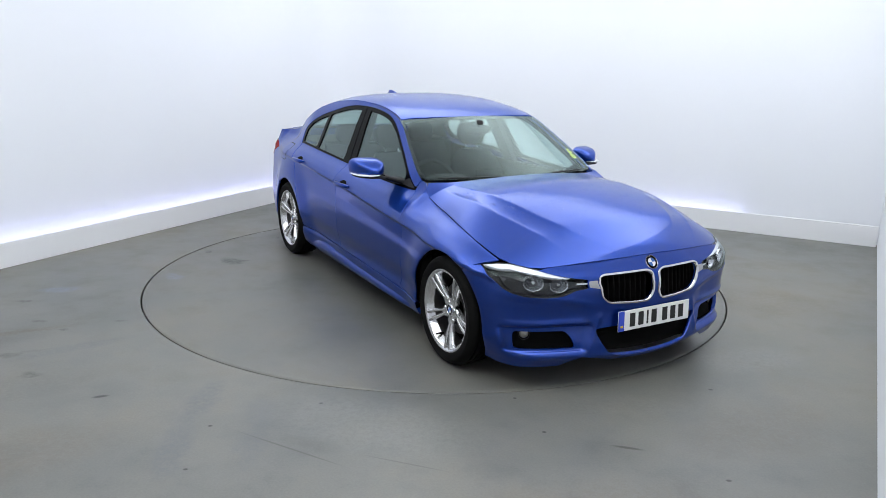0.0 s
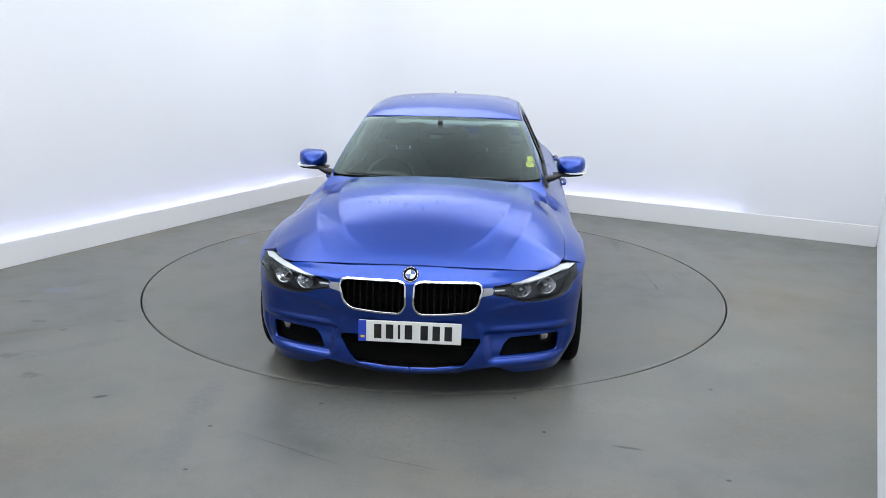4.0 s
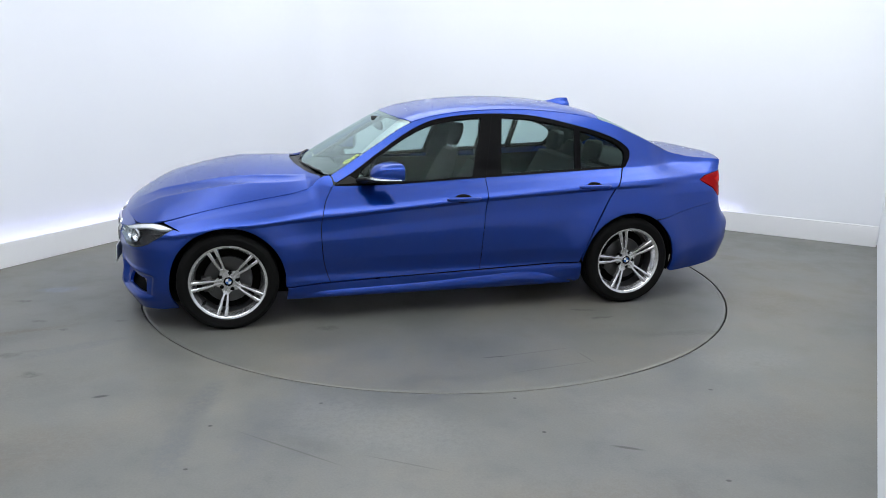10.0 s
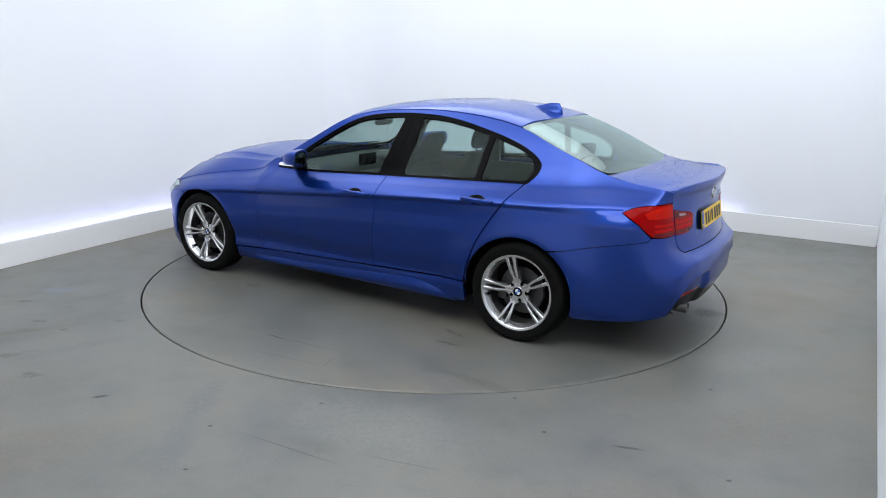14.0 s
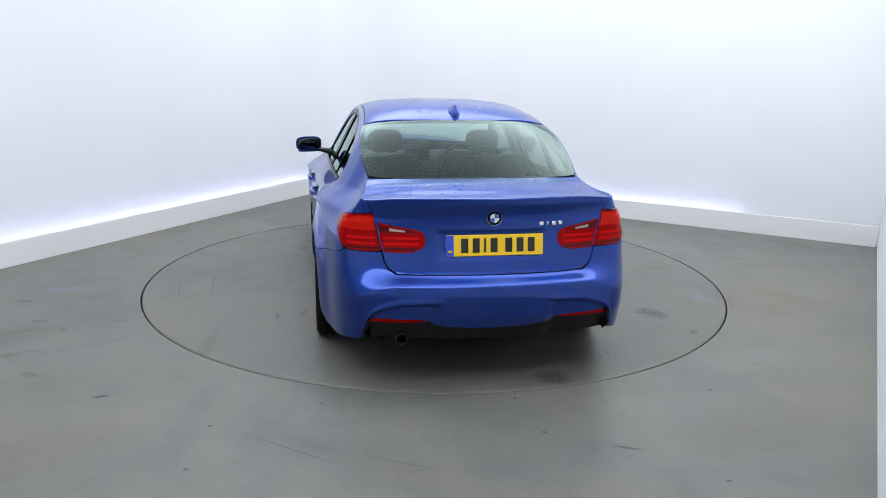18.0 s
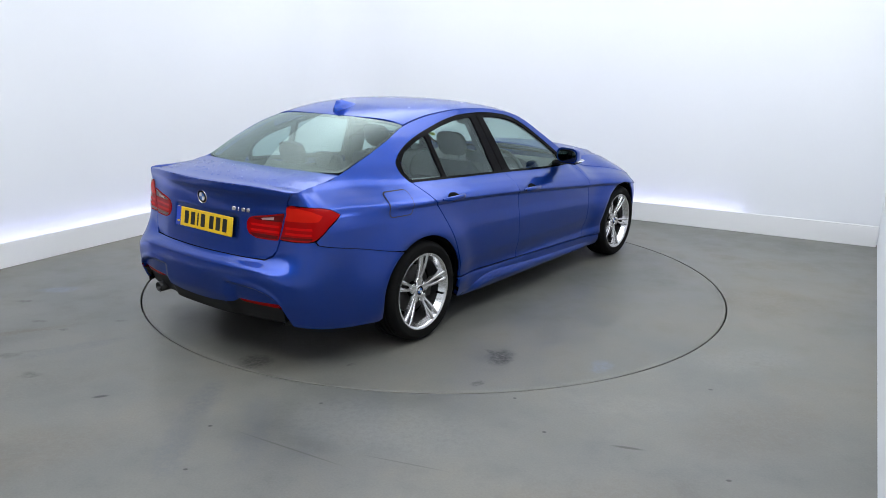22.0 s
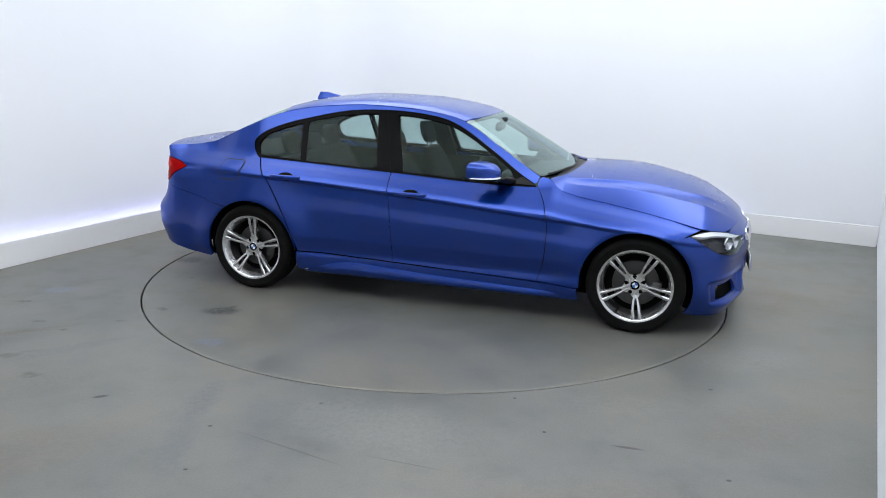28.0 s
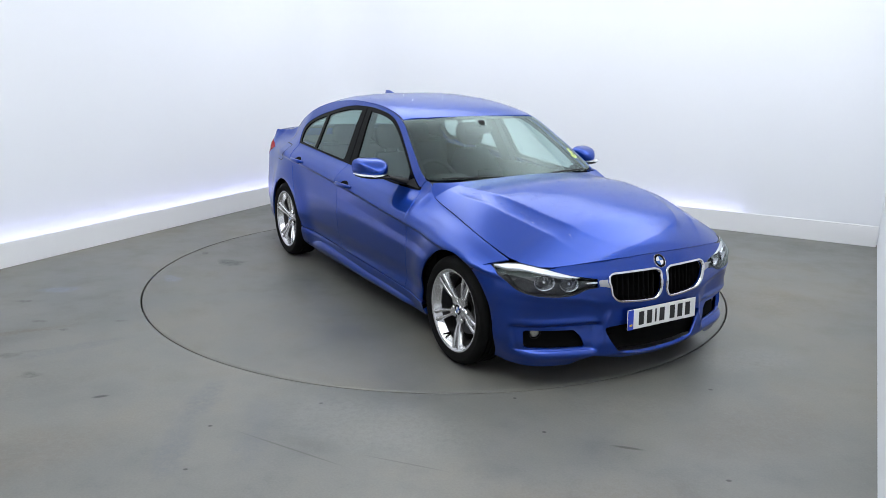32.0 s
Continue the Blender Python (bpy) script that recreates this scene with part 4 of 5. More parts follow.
LAMP_IN = round_poly([(-2.424, 0.901), (-2.54, 0.880), (-2.645, 0.866), (-2.682, 0.853), (-2.698, 0.825), (-2.695, 0.790), (-2.672, 0.764), (-2.62, 0.747), (-2.536, 0.745), (-2.464, 0.747)], 0.012)


def grow(poly, d):
    """Offset a polygon outwards by d."""
    p = np.array(poly, float)
    area = 0.5 * np.sum(p[:, 0] * np.roll(p[:, 1], -1) - np.roll(p[:, 0], -1) * p[:, 1])
    out = []
    for k in range(len(p)):
        a, b, c = p[k - 1], p[k], p[(k + 1) % len(p)]
        u, v = b - a, c - b
        n = np.array([u[1], -u[0]]) / max(np.linalg.norm(u), 1e-9) + np.array([v[1], -v[0]]) / max(np.linalg.norm(v), 1e-9)
        n = n / max(np.linalg.norm(n), 1e-9)
        out.append(tuple(b + n * d * (1 if area > 0 else -1)))
    return out


def nose():
    half = INTAKE[:1] + INTAKE[1:] + [nsz(y, float(hood_map([float(bonnet_front(y))], [y])[0][2]) - 0.003) for y in (0, 0.06, 0.12, 0.19, 0.25, 0.36, 0.47, 0.55, 0.61)]
    half += [(2.050, 0.672), (2.10, 0.659), (2.18, 0.641), (2.335, 0.620), (2.335, 0.576)] + HEAD_LOW[2:-1] + [(1.722, 0.668), (1.66, 0.655)]
    half += arch(AXLE_F, 60, -28)[1:] + [(1.80, 0.140), nsz(0.80, 0.136), nsz(0.66, 0.134), nsz(0.535, 0.138), nsz(0.48, 0.170), nsz(0.43, 0.192), nsz(0.37, 0.182), nsz(0.25, 0.156), (NC, 0.147)]
    panel_joined("front_bumper", half, side_map, M_PAINT, CAR, holes=[KIDNEY, FOG], size=0.0125, turn=0.02)
    for flip in (False, True):
        side = (lambda m: mirrored(*m)) if flip else (lambda m: m)
        y = -1 if flip else 1
        # kidney grille: chrome ring, black backing, upright slats
        ring = new("grille")
        ring.parent = CAR
        mesh_from("grille_surround", *side(sheet(grow(KIDNEY, 0.0015), side_map, holes=[grow(KIDNEY, -0.0065)], size=0.015, lift=0.010, turn=0.02)), M_CHROME, ring, "chrome grille surround")
        mesh_from("grille_wing", *side(sheet([(2.342, 0.582), (2.372, 0.577), (2.400, 0.571), (2.395, 0.590), (2.390, 0.613), (2.366, 0.613), (2.342, 0.612)], side_map, size=0.012, lift=0.005, turn=0.012)), M_SATINCHROME, ring, "silver link to the headlamp")
        mesh_from("grille_backing", *side(sheet(grow(KIDNEY, 0.0), side_map, size=0.04, lift=-0.055, turn=0)), M_UNDER, ring)
        for k in range(9):
            yy = 0.055 + k * 0.0345
            q0, q1 = side_map([ns(yy)], [0.480])[0], side_map([ns(yy)], [0.640])[0]
            bm = box_bm(-0.05, -0.012, -0.0045, 0.0045, 0.482 + max(0, (yy - 0.25)) * 0.25, 0.638, 0.002, 1)
            for v in bm.verts:
                t = (v.co.z - 0.48) / 0.160
                v.co.x += q0[0] + (q1[0] - q0[0]) * t
                v.co.y = y * (v.co.y + q0[1])
            if flip:
                bmesh.ops.reverse_faces(bm, faces=bm.faces[:])
            part("slat", bm, M_UNDER, ring)
        # fog lamp pocket
        mesh_from("fog_pocket", *side(sheet(grow(FOG, 0.004), side_map, size=0.04, lift=-0.06, turn=0)), M_UNDER, CAR)
        fog = part("fog_lamp", lathe([(0.001, 0.008), (0.016, 0.006), (0.024, 0.0), (0.027, -0.004), (0.029, -0.03)], 28, "x"), M_FOG, CAR, "round clear fog lamp")
        fog.matrix_basis = pose(1.910, y * 0.700, 0.313, 0, 0, y * 26)
        part("fog_lamp_ring", lathe([(0.028, 0.002), (0.031, 0.003), (0.033, 0.0), (0.033, -0.03)], 28, "x"), M_SATIN, fog)
        # headlamp
        head = HEAD_TOP + HEAD_LOW[:-1]
        lamp = mesh_from("headlamp", *side(sheet(head, side_map, size=0.03, lift=-0.055, turn=0)), M_LAMPGREY, CAR, "dark clear-covered headlamp with a white upper blade")
        brow = HEAD_TOP[:8] + [(2.177, 0.633), (2.076, 0.647), (1.963, 0.664), (1.885, 0.672), (1.817, 0.666)]
        mesh_from("headlamp_blade", *side(sheet(brow, side_map, size=0.02, lift=-0.004, turn=0.03)), M_CLEAR, lamp, "white light blade")
        mesh_from("headlamp_frame", *side(sheet(head, side_map, holes=[grow(head, -0.004)], size=0.02, lift=-0.002, turn=0.05)), M_SATIN, lamp)
        for yy, zz, r in ((0.705, 0.606, 0.047), (0.580, 0.592, 0.043)):
            p = side_map([ns(yy)], [zz])[0]
            dish = lathe([(0.006, -0.046), (r * 0.30, -0.044), (r * 0.55, -0.036), (r * 0.78, -0.022), (r, -0.002), (r * 1.04, 0.0), (r * 1.06, -0.01)], 16, "x")
            for v in dish.verts:
                v.co.y, v.co.z = v.co.y * 1.12, v.co.z * 0.86
            bowl = part("reflector", dish, M_REFLECTOR, lamp, smooth=False)
            bowl.matrix_basis = pose(p[0] - 0.020, y * (p[1] - 0.012), p[2], 0, 0, y * (28 if yy > 0.6 else 22))
            b = part("bulb", lathe([(0.001, -0.006), (r * 0.14, -0.008), (r * 0.20, -0.014), (r * 0.20, -0.022), (r * 0.12, -0.026), (r * 0.12, -0.046)], 16, "x"), M_CHROME, lamp)
            b.matrix_basis = bowl.matrix_basis.copy()
        p = side_map([ns(0.44)], [0.598])[0]
        mark = part("side_light", box_bm(-0.004, 0.004, -0.04, 0.04, -0.004, 0.004, 0.002), M_CLEAR, lamp)
        mark.matrix_basis = pose(p[0] - 0.012, y * p[1], p[2], 0, 0, y * 17)
        mesh_from("headlamp_cover", *side(sheet(grow(head, -0.003), side_map, size=0.03, lift=-0.001, turn=0)), M_LENS, lamp).visible_shadow = False
    mesh_from("lower_intake", *sheet([(u, v) for u, v in INTAKE] , side_map, size=0.05, lift=-0.06, turn=0), M_UNDER, CAR)
    mesh_from("lower_intake", *mirrored(*sheet(INTAKE, side_map, size=0.05, lift=-0.06, turn=0)), M_UNDER, CAR)
    for zz in (0.235, 0.262, 0.289, 0.316):
        part("intake_slat", box_bm(2.045, 2.070, -0.30 - (zz - 0.235) * 0.3, 0.30 + (zz - 0.235) * 0.3, zz - 0.004, zz + 0.004, 0.002, 1), M_UNDER, CAR)


def tail():
    half = [(TC_HIGH, 0.632), (-2.841, 0.632), (-2.653, 0.631), (-2.538, 0.632), (-2.487, 0.655), (-2.464, 0.690), (-2.449, 0.747), (-2.36, 0.747), (-2.264, 0.749), (-2.226, 0.753), (-2.210, 0.734), (-2.147, 0.7195), (-1.914, 0.675), (-1.70, 0.629)]
    half += arch(AXLE_R, 122, 194)[1:] + [(-1.785, 0.215), (-2.0, 0.228), (-2.2, 0.254), tlz(0.725, 0.276), tlz(0.695, 0.284), tlz(0.672, 0.402), tlz(0.36, 0.402), tlz(0.31, 0.375), tlz(0.15, 0.358), (TC_LOW, 0.354)]
    panel_joined("rear_bumper", half, side_map, M_PAINT, CAR, size=0.012, turn=0.02)
    half = [(TC_LOW, 0.353), tlz(0.15, 0.357), tlz(0.31, 0.374), tlz(0.36, 0.400), tlz(0.671, 0.400), tlz(0.690, 0.300), tlz(0.66, 0.288), tlz(0.45, 0.280), (TC_LOW, 0.280)]
    panel_joined("rear_diffuser", half, side_map, M_SATIN, CAR, size=0.03, lift=-0.006, turn=0.05)
    half = [(TC_HIGH, 0.637), (-2.841, 0.637), (-2.653, 0.636), (-2.543, 0.639), (-2.494, 0.662), (-2.472, 0.692), (-2.457, 0.750), (-2.420, 0.870), (-2.390, 0.948), (-2.374, 0.972), (-2.335, 1.005)] + [tsz(y, float(lid_map([side_map(*[np.array([v]) for v in tsz(y, 1.0)])[0][0]], [y])[0][2]) - 0.004) for y in (0.662, 0.64, 0.60, 0.54, 0.44, 0.35, 0.25, 0.1, 0)]
    panel_joined("boot_lid_back", half, side_map, M_PAINT, CAR, holes=[grow(LAMP_IN, 0.001)], size=0.018, turn=0.03)
    for flip in (False, True):
        side = (lambda m: mirrored(*m)) if flip else (lambda m: m)
        y = -1 if flip else 1
        lamp = mesh_from("tail_lamp", *side(sheet(LAMP_OUT, side_map, size=0.02, lift=0.003, turn=0.03)), M_RED, CAR, "red wrap-round tail lamp")
        lid_lamp = mesh_from("boot_lamp", *side(sheet(LAMP_IN, side_map, size=0.02, lift=0.003, turn=0.03)), M_RED, CAR, "red lamp on the boot lid")
        for zz in (0.785, 0.815):
            mesh_from("light_bar", *side(sheet([tsz(0.76, zz), tsz(0.615, zz), tsz(0.615, zz + 0.013), tsz(0.757, zz + 0.013)], side_map, size=0.02, lift=0.0045, turn=0.002)), M_REDBAR, lamp)
            mesh_from("light_bar", *side(sheet([tsz(0.575, zz), tsz(0.395, zz), tsz(0.385, zz + 0.013), tsz(0.577, zz + 0.013)], side_map, size=0.02, lift=0.0045, turn=0.002)), M_REDBAR, lid_lamp)
        mesh_from("upper_lens", *side(sheet([(-2.420, 0.860), (-2.394, 0.934), (-2.30, 0.932), (-2.235, 0.918), (-2.17, 0.890), (-2.20, 0.862)], side_map, size=0.02, lift=0.0042, turn=0.001)), M_UPPER, lamp)
        mesh_from("lower_band", *side(sheet([(-2.448, 0.760), (-2.443, 0.774), (-2.24, 0.776), (-2.245, 0.762)], side_map, size=0.02, lift=0.0042, turn=0.001)), M_DKRED, lamp)
        mesh_from("lower_band", *side(sheet([(-2.468, 0.753), (-2.465, 0.772), (-2.672, 0.774), (-2.64, 0.755)], side_map, size=0.02, lift=0.0042, turn=0.001)), M_DKRED, lid_lamp)
        mesh_from("dark_band", *side(sheet([(-2.435, 0.850), (-2.430, 0.893), (-2.54, 0.873), (-2.655, 0.857), (-2.62, 0.850)], side_map, size=0.02, lift=0.0042, turn=0.001)), M_DKRED, lid_lamp)
        mesh_from("reversing_light", *side(sheet([(-2.492, 0.874), (-2.585, 0.862), (-2.58, 0.853), (-2.495, 0.858)], side_map, size=0.02, lift=0.0055, turn=0.002)), M_REVERSE, lid_lamp, "small pale reversing light")
        mesh_from("rear_reflector", *side(sheet([tlz(0.665, 0.386), tlz(0.40, 0.388), tlz(0.36, 0.396), tlz(0.37, 0.402), tlz(0.664, 0.410)], side_map, size=0.02, lift=0.001, turn=0.01)), M_RED, CAR, "long red reflector strip")
    pipe = part("exhaust_pipe", lathe([(0.027, 0.14), (0.027, 0.0), (0.030, -0.004), (0.033, 0.0), (0.033, 0.14)], 32, "x"), M_STEEL, CAR, "round steel exhaust tailpipe")
    pipe.matrix_basis = pose(-2.357, 0.485, 0.290)


def plate(x, z, tilt, yaw, mat, rear):
    """Number plate: board, blue band and plain dark bars where the characters stand."""
    board = part("number_plate", box_bm(-0.004, 0.004, -0.262, 0.262, -0.056, 0.056, 0.003, 1), mat, CAR, ("yellow" if rear else "white") + " number plate with dark bars")
    board.matrix_basis = pose(x, -0.007 if rear else 0.004, z, 0, tilt, yaw)
    part("plate_band", box_bm(0.0035, 0.0052, -0.262, -0.222, -0.055, 0.055), M_EUBLUE, board, smooth=False)
    part("band_mark", box_bm(0.0050, 0.0060, -0.250, -0.230, -0.035, -0.024), M_YELLOW, board, smooth=False)
    at = -0.182
    for k in range(7):
        w = 0.012 if k == 2 else 0.038
        part("plate_bar", box_bm(0.0035, 0.0052, at, at + w, -0.037, 0.038), M_INK, board, smooth=False)
        at += w + (0.042 if k == 3 else 0.023)


def roundel(at, r, parent, flat=False):
    """Round badge in plain black, blue and white, with a bright rim."""
    base = part("badge", lathe([(0.001, 0.002), (r * 0.92, 0.002), (r * 0.97, 0.005), (r, 0.003), (r, -0.008)], 40, "x"), M_CHROME, parent, "round blue and white badge")
    base.matrix_basis = at
    pieces = [part("badge_ring", lathe([(r * 0.62, 0.0032), (r * 0.62, 0.0036), (r * 0.90, 0.0036), (r * 0.90, 0.0032)], 40, "x"), M_BLACK, parent if flat else base)]
    for k in range(4):
        bm = bmesh.new()
        c = bm.verts.new((0.0040, 0, 0))
        pts = [bm.verts.new((0.0040, r * 0.60 * math.cos(radians(90 * k + 9 * j)), r * 0.60 * math.sin(radians(90 * k + 9 * j)))) for j in range(11)]
        for a, b in zip(pts, pts[1:]):
            bm.faces.new((c, a, b))
        pieces.append(part("badge_quarter", bm, M_RWHITE if k % 2 else M_RBLUE, parent if flat else base, smooth=False))
    if flat:
        for ob in pieces:
            ob.matrix_basis = at
    return base


def windows():
    dlo = BELT[1:-1] + [(-1.385, 0.984)] + DLO_TOP[::-1][1:-1] + [(0.706, 0.902)]
    top = [(x, z) for x, z in DLO_TOP]

    def under(x0, x1, drop, n=14):
        xs = [p[0] for p in top if p[0] > -1.44]
        zs = [p[1] for p in top if p[0] > -1.44]
        return [(x, float(np.interp(-x, [-v for v in xs], zs)) - drop) for x in np.linspace(x0, x1, n)]

    front = [(0.56, 0.920)] + under(0.52, -0.350, 0.028) + [(-0.245, float(belt_z(-0.245)) + 0.016)] + [(x, float(belt_z(x)) + 0.016) for x in np.linspace(-0.1, 0.5, 6)]
    rear = [(-0.447, float(belt_z(-0.447)) + 0.016)] + under(-0.500, -1.040, 0.028) + [(-1.008, float(belt_z(-1.0)) + 0.016)] + [(x, float(belt_z(x)) + 0.016) for x in np.linspace(-0.9, -0.55, 4)]
    quarter = [(-1.050, float(belt_z(-1.05)) + 0.016)] + under(-1.080, -1.345, 0.030, 8) + [(-1.398, 1.105), (-1.408, 1.075), (-1.395, 1.035), (-1.368, float(belt_z(-1.37)) + 0.018)]
    holes = [round_poly(h, 0.012, 3) for h in (front, rear, quarter)]
    for flip in (False, True):
        side = (lambda m: mirrored(*m)) if flip else (lambda m: m)
        mesh_from("window_surround", *side(sheet(dlo, side_map, holes=holes, size=0.03, lift=-0.003, turn=0.03)), M_BLACK, CAR, "gloss black window surround")
        for h, mat, name in zip(holes, (M_GLASS, M_GLASS, M_GLASS), ("front_window", "rear_window", "quarter_window")):
            g = mesh_from(name, *side(sheet(grow(h, 0.003), side_map, size=0.04, lift=-0.010, turn=0)), mat, CAR, "tinted side window")
            g.visible_shadow = False
        # satin strip along the foot of the windows, and the door split in the middle pillar
        strip = [(x, float(belt_z(x)) + 0.001) for x in np.linspace(0.70, -1.37, 30)] + [(x, float(belt_z(x)) + 0.014) for x in np.linspace(-1.37, 0.70, 30)]
        mesh_from("belt_strip", *side(sheet(strip, side_map, size=0.04, lift=0.003, turn=0.008)), M_BLACK, CAR)
        mesh_from("pillar_split", *side(sheet([(-0.334, 0.940), (-0.425, 1.345), (-0.431, 1.345), (-0.340, 0.940)], side_map, size=0.04, lift=-0.0015, turn=0.004)), M_UNDER, CAR)

    def pane(name, f, band, label):
        rim = round_poly([(-1.0, 0.0), (1.0, 0.0), (1.0, 1.0), (-1.0, 1.0)], 0.06)
        hole = round_poly([(-1 + band, band * 0.9), (1 - band, band * 0.9), (1 - band * 0.9, 1 - band * 1.1), (-1 + band * 0.9, 1 - band * 1.1)], 0.05)
        g = mesh_from(name, *sheet(rim, f, size=0.05, turn=0, lift=-0.001), M_GLASS_F if name == "windscreen" else M_GLASS_R, CAR, label)
        g.visible_shadow = False
        mesh_from(name + "_edge", *sheet(grow(rim, 0.006), f, holes=[hole], size=0.05, lift=-0.004, turn=0.01), M_BLACK, CAR, "black printed glass edge")

    pane("windscreen", WINDSCREEN, 0.035, "large clear windscreen")
    pane("back_window", REARSCREEN, 0.03, "tinted back window")
    # roof gutters: the dark line between roof and side frame
    for y in (1, -1):
        rows = [(x, float(rail_y(x)), float(rail_z(x))) for x in np.linspace(0.14, -1.24, 40)]
        verts, faces = [], []
        for x, yy, z in rows:
            verts += [(x, y * (yy - 0.013), z - 0.003), (x, y * (yy + 0.001), z - 0.004)]
        faces = [(2 * k, 2 * k + 1, 2 * k + 3, 2 * k + 2) for k in range(len(rows) - 1)]
        mesh_object("roof_gutter", verts, faces, M_SATIN, CAR, True)
    # scuttle between bonnet and windscreen
    half = [(1.0, 0), (0.97, 0.3), (0.90, 0.52), (0.81, 0.69), (0.70, 0.70), (0.72, 0.62), (0.80, 0.45), (0.85, 0.2), (0.86, 0)]

    def scuttle(x, y):
        p = hood_map(np.maximum(x, 0.80), y)
        p[:, 0] = x
        p[:, 2] -= 0.022
        return p
    P, F, N = sheet(half + [(u, -v) for u, v in reversed(half) if v > 0], scuttle, size=0.05, turn=0)
    mesh_from("scuttle", P, F, N, M_SATIN, CAR, "black plastic scuttle")


nose()
tail()
plate(2.145, 0.384, -3, 0, M_WHITE, False)
plate(-2.340, 0.787, -9, 180, M_YELLOW, True)
p = side_map([NC], [0.676])[0]
roundel(pose(p[0] + 0.004, 0, 0.674, 0, -35, 0), 0.041, CAR)
roundel(pose(-2.337, 0, 0.931, 0, 4, 180), 0.041, CAR)
windows()


def loft(rings, cap=True):
    """Skin a row of closed rings of points."""
    bm = bmesh.new()
    vs = [[bm.verts.new(p) for p in r] for r in rings]
    n = len(vs[0])
    for a, b in zip(vs, vs[1:]):
        for k in range(n):
            bm.faces.new((a[k], a[(k + 1) % n], b[(k + 1) % n], b[k]))
    if cap:
        bm.faces.new(vs[0][::-1])
        bm.faces.new(vs[-1])
    bmesh.ops.recalc_face_normals(bm, faces=bm.faces[:])
    return bm


def super_ring(cx, cy, cz, ax, bx, n=24, p=2.6, plane="yz"):
    out = []
    for k in range(n):
        t = 2 * math.pi * k / n
        c, s = math.cos(t), math.sin(t)
        u, v = ax * math.copysign(abs(c) ** (2 / p), c), bx * math.copysign(abs(s) ** (2 / p), s)
        out.append({"yz": (cx, cy + u, cz + v), "xz": (cx + u, cy, cz + v), "xy": (cx + u, cy + v, cz)}[plane])
    return out


TYRE_R = 0.319


def wheel(name, at, phase, flip, valve_at):
    """Wheel in the xz plane, its face towards +y: tyre, rim, ten spokes in five pairs, hub, bolts, brake."""
    hub = new(name)
    hub.parent = CAR
    hub.matrix_basis = at @ (pose(0, 0, 0, 0, 0, 180) if flip else pose(0, 0, 0))
    w = 0.106
    prof = [(0.238, -w * 0.92), (0.262, -w), (0.292, -w * 0.99), (0.310, -w * 0.86), (TYRE_R - 0.001, -w * 0.70)]
    for y in (-0.055, -0.022, 0.022, 0.055):
        prof += [(TYRE_R, y - 0.006), (TYRE_R - 0.007, y - 0.004), (TYRE_R - 0.007, y + 0.004), (TYRE_R, y + 0.006)]
    prof += [(TYRE_R - 0.001, w * 0.70), (0.310, w * 0.86), (0.296, w * 0.975), (0.289, w), (0.286, w * 1.005), (0.283, w), (0.262, w * 0.985), (0.249, w * 0.95), (0.243, w * 0.90), (0.241, w * 0.80)]
    part("tyre", lathe(prof, 72), M_TYRE, hub, "black road tyre")
    part("rim_barrel", lathe([(0.2375, -w * 0.9), (0.222, -w * 0.8), (0.205, -0.02), (0.212, 0.055)], 72), M_BARREL, hub, "dark inner wheel barrel")
    prof = [(0.208, 0.050), (0.212, 0.058), (0.220, 0.076), (0.2255, 0.086), (0.2290, 0.0925), (0.2330, 0.0945), (0.2400, 0.0985), (0.2435, 0.0985), (0.2450, 0.094), (0.2440, 0.084)]
    rim = part("rim", lathe(prof, 96), M_ALLOY, hub, "silver alloy rim")
    # five pairs of slim spokes: each pair leaves the hub as one and splits at a narrow slot, each bar with a raised ridge
    face = spline([(0.040, 0.0600), (0.062, 0.0600), (0.085, 0.0640), (0.12, 0.0735), (0.17, 0.0850), (0.205, 0.0905), (0.232, 0.0935)])
    inner = spline([(0.040, 0.0005), (0.075, 0.0008), (0.088, 0.0022), (0.105, 0.0055), (0.14, 0.0085), (0.19, 0.0105), (0.236, 0.0125)])
    outer = spline([(0.040, 0.0240), (0.058, 0.0205), (0.075, 0.0185), (0.095, 0.0205), (0.13, 0.0265), (0.19, 0.0325), (0.236, 0.0375)])
    for k in range(5):
        a = radians(phase + 72 * k)
        for s in (-1, 1):
            rings = []
            for r in np.linspace(0.040, 0.2335, 16):
                i, o, y = float(inner(r)), float(outer(r)), float(face(r))
                m = i + (o - i) * 0.5
                ring = [(i, y - 0.034), (i, y - 0.005), (i + (m - i) * 0.30, y - 0.0012), (m, y), (m + (o - m) * 0.70, y - 0.0012), (o, y - 0.005), (o + 0.002, y - 0.034)]
                rings.append([(r * math.cos(a) - s * q * math.sin(a), yy, r * math.sin(a) + s * q * math.cos(a)) for q, yy in ring])
            part("spoke", loft(rings), M_ALLOY, hub)
    # hub: a dished star with five deep bolt holes between the spokes
    def dish(u, v):
        r = np.hypot(u, v)
        return np.stack([u, face(np.maximum(r, 0.04)) - 0.0012 - 0.10 * np.maximum(0, r - 0.062) * (1 - np.cos(5 * (np.arctan2(v, u) - radians(phase)))), v], -1)

    star = []
    for k in range(100):
        t = 2 * math.pi * k / 100
        r = 0.077 + 0.012 * math.cos(5 * (t - radians(phase)))
        star.append((r * math.cos(t), r * math.sin(t)))
    bolts = [(0.0555 * math.cos(radians(phase + 36 + 72 * k)), 0.0555 * math.sin(radians(phase + 36 + 72 * k))) for k in range(5)]
    holes = [[(x + 0.0135 * math.cos(2 * math.pi * j / 16), z + 0.0135 * math.sin(2 * math.pi * j / 16)) for j in range(16)] for x, z in bolts]
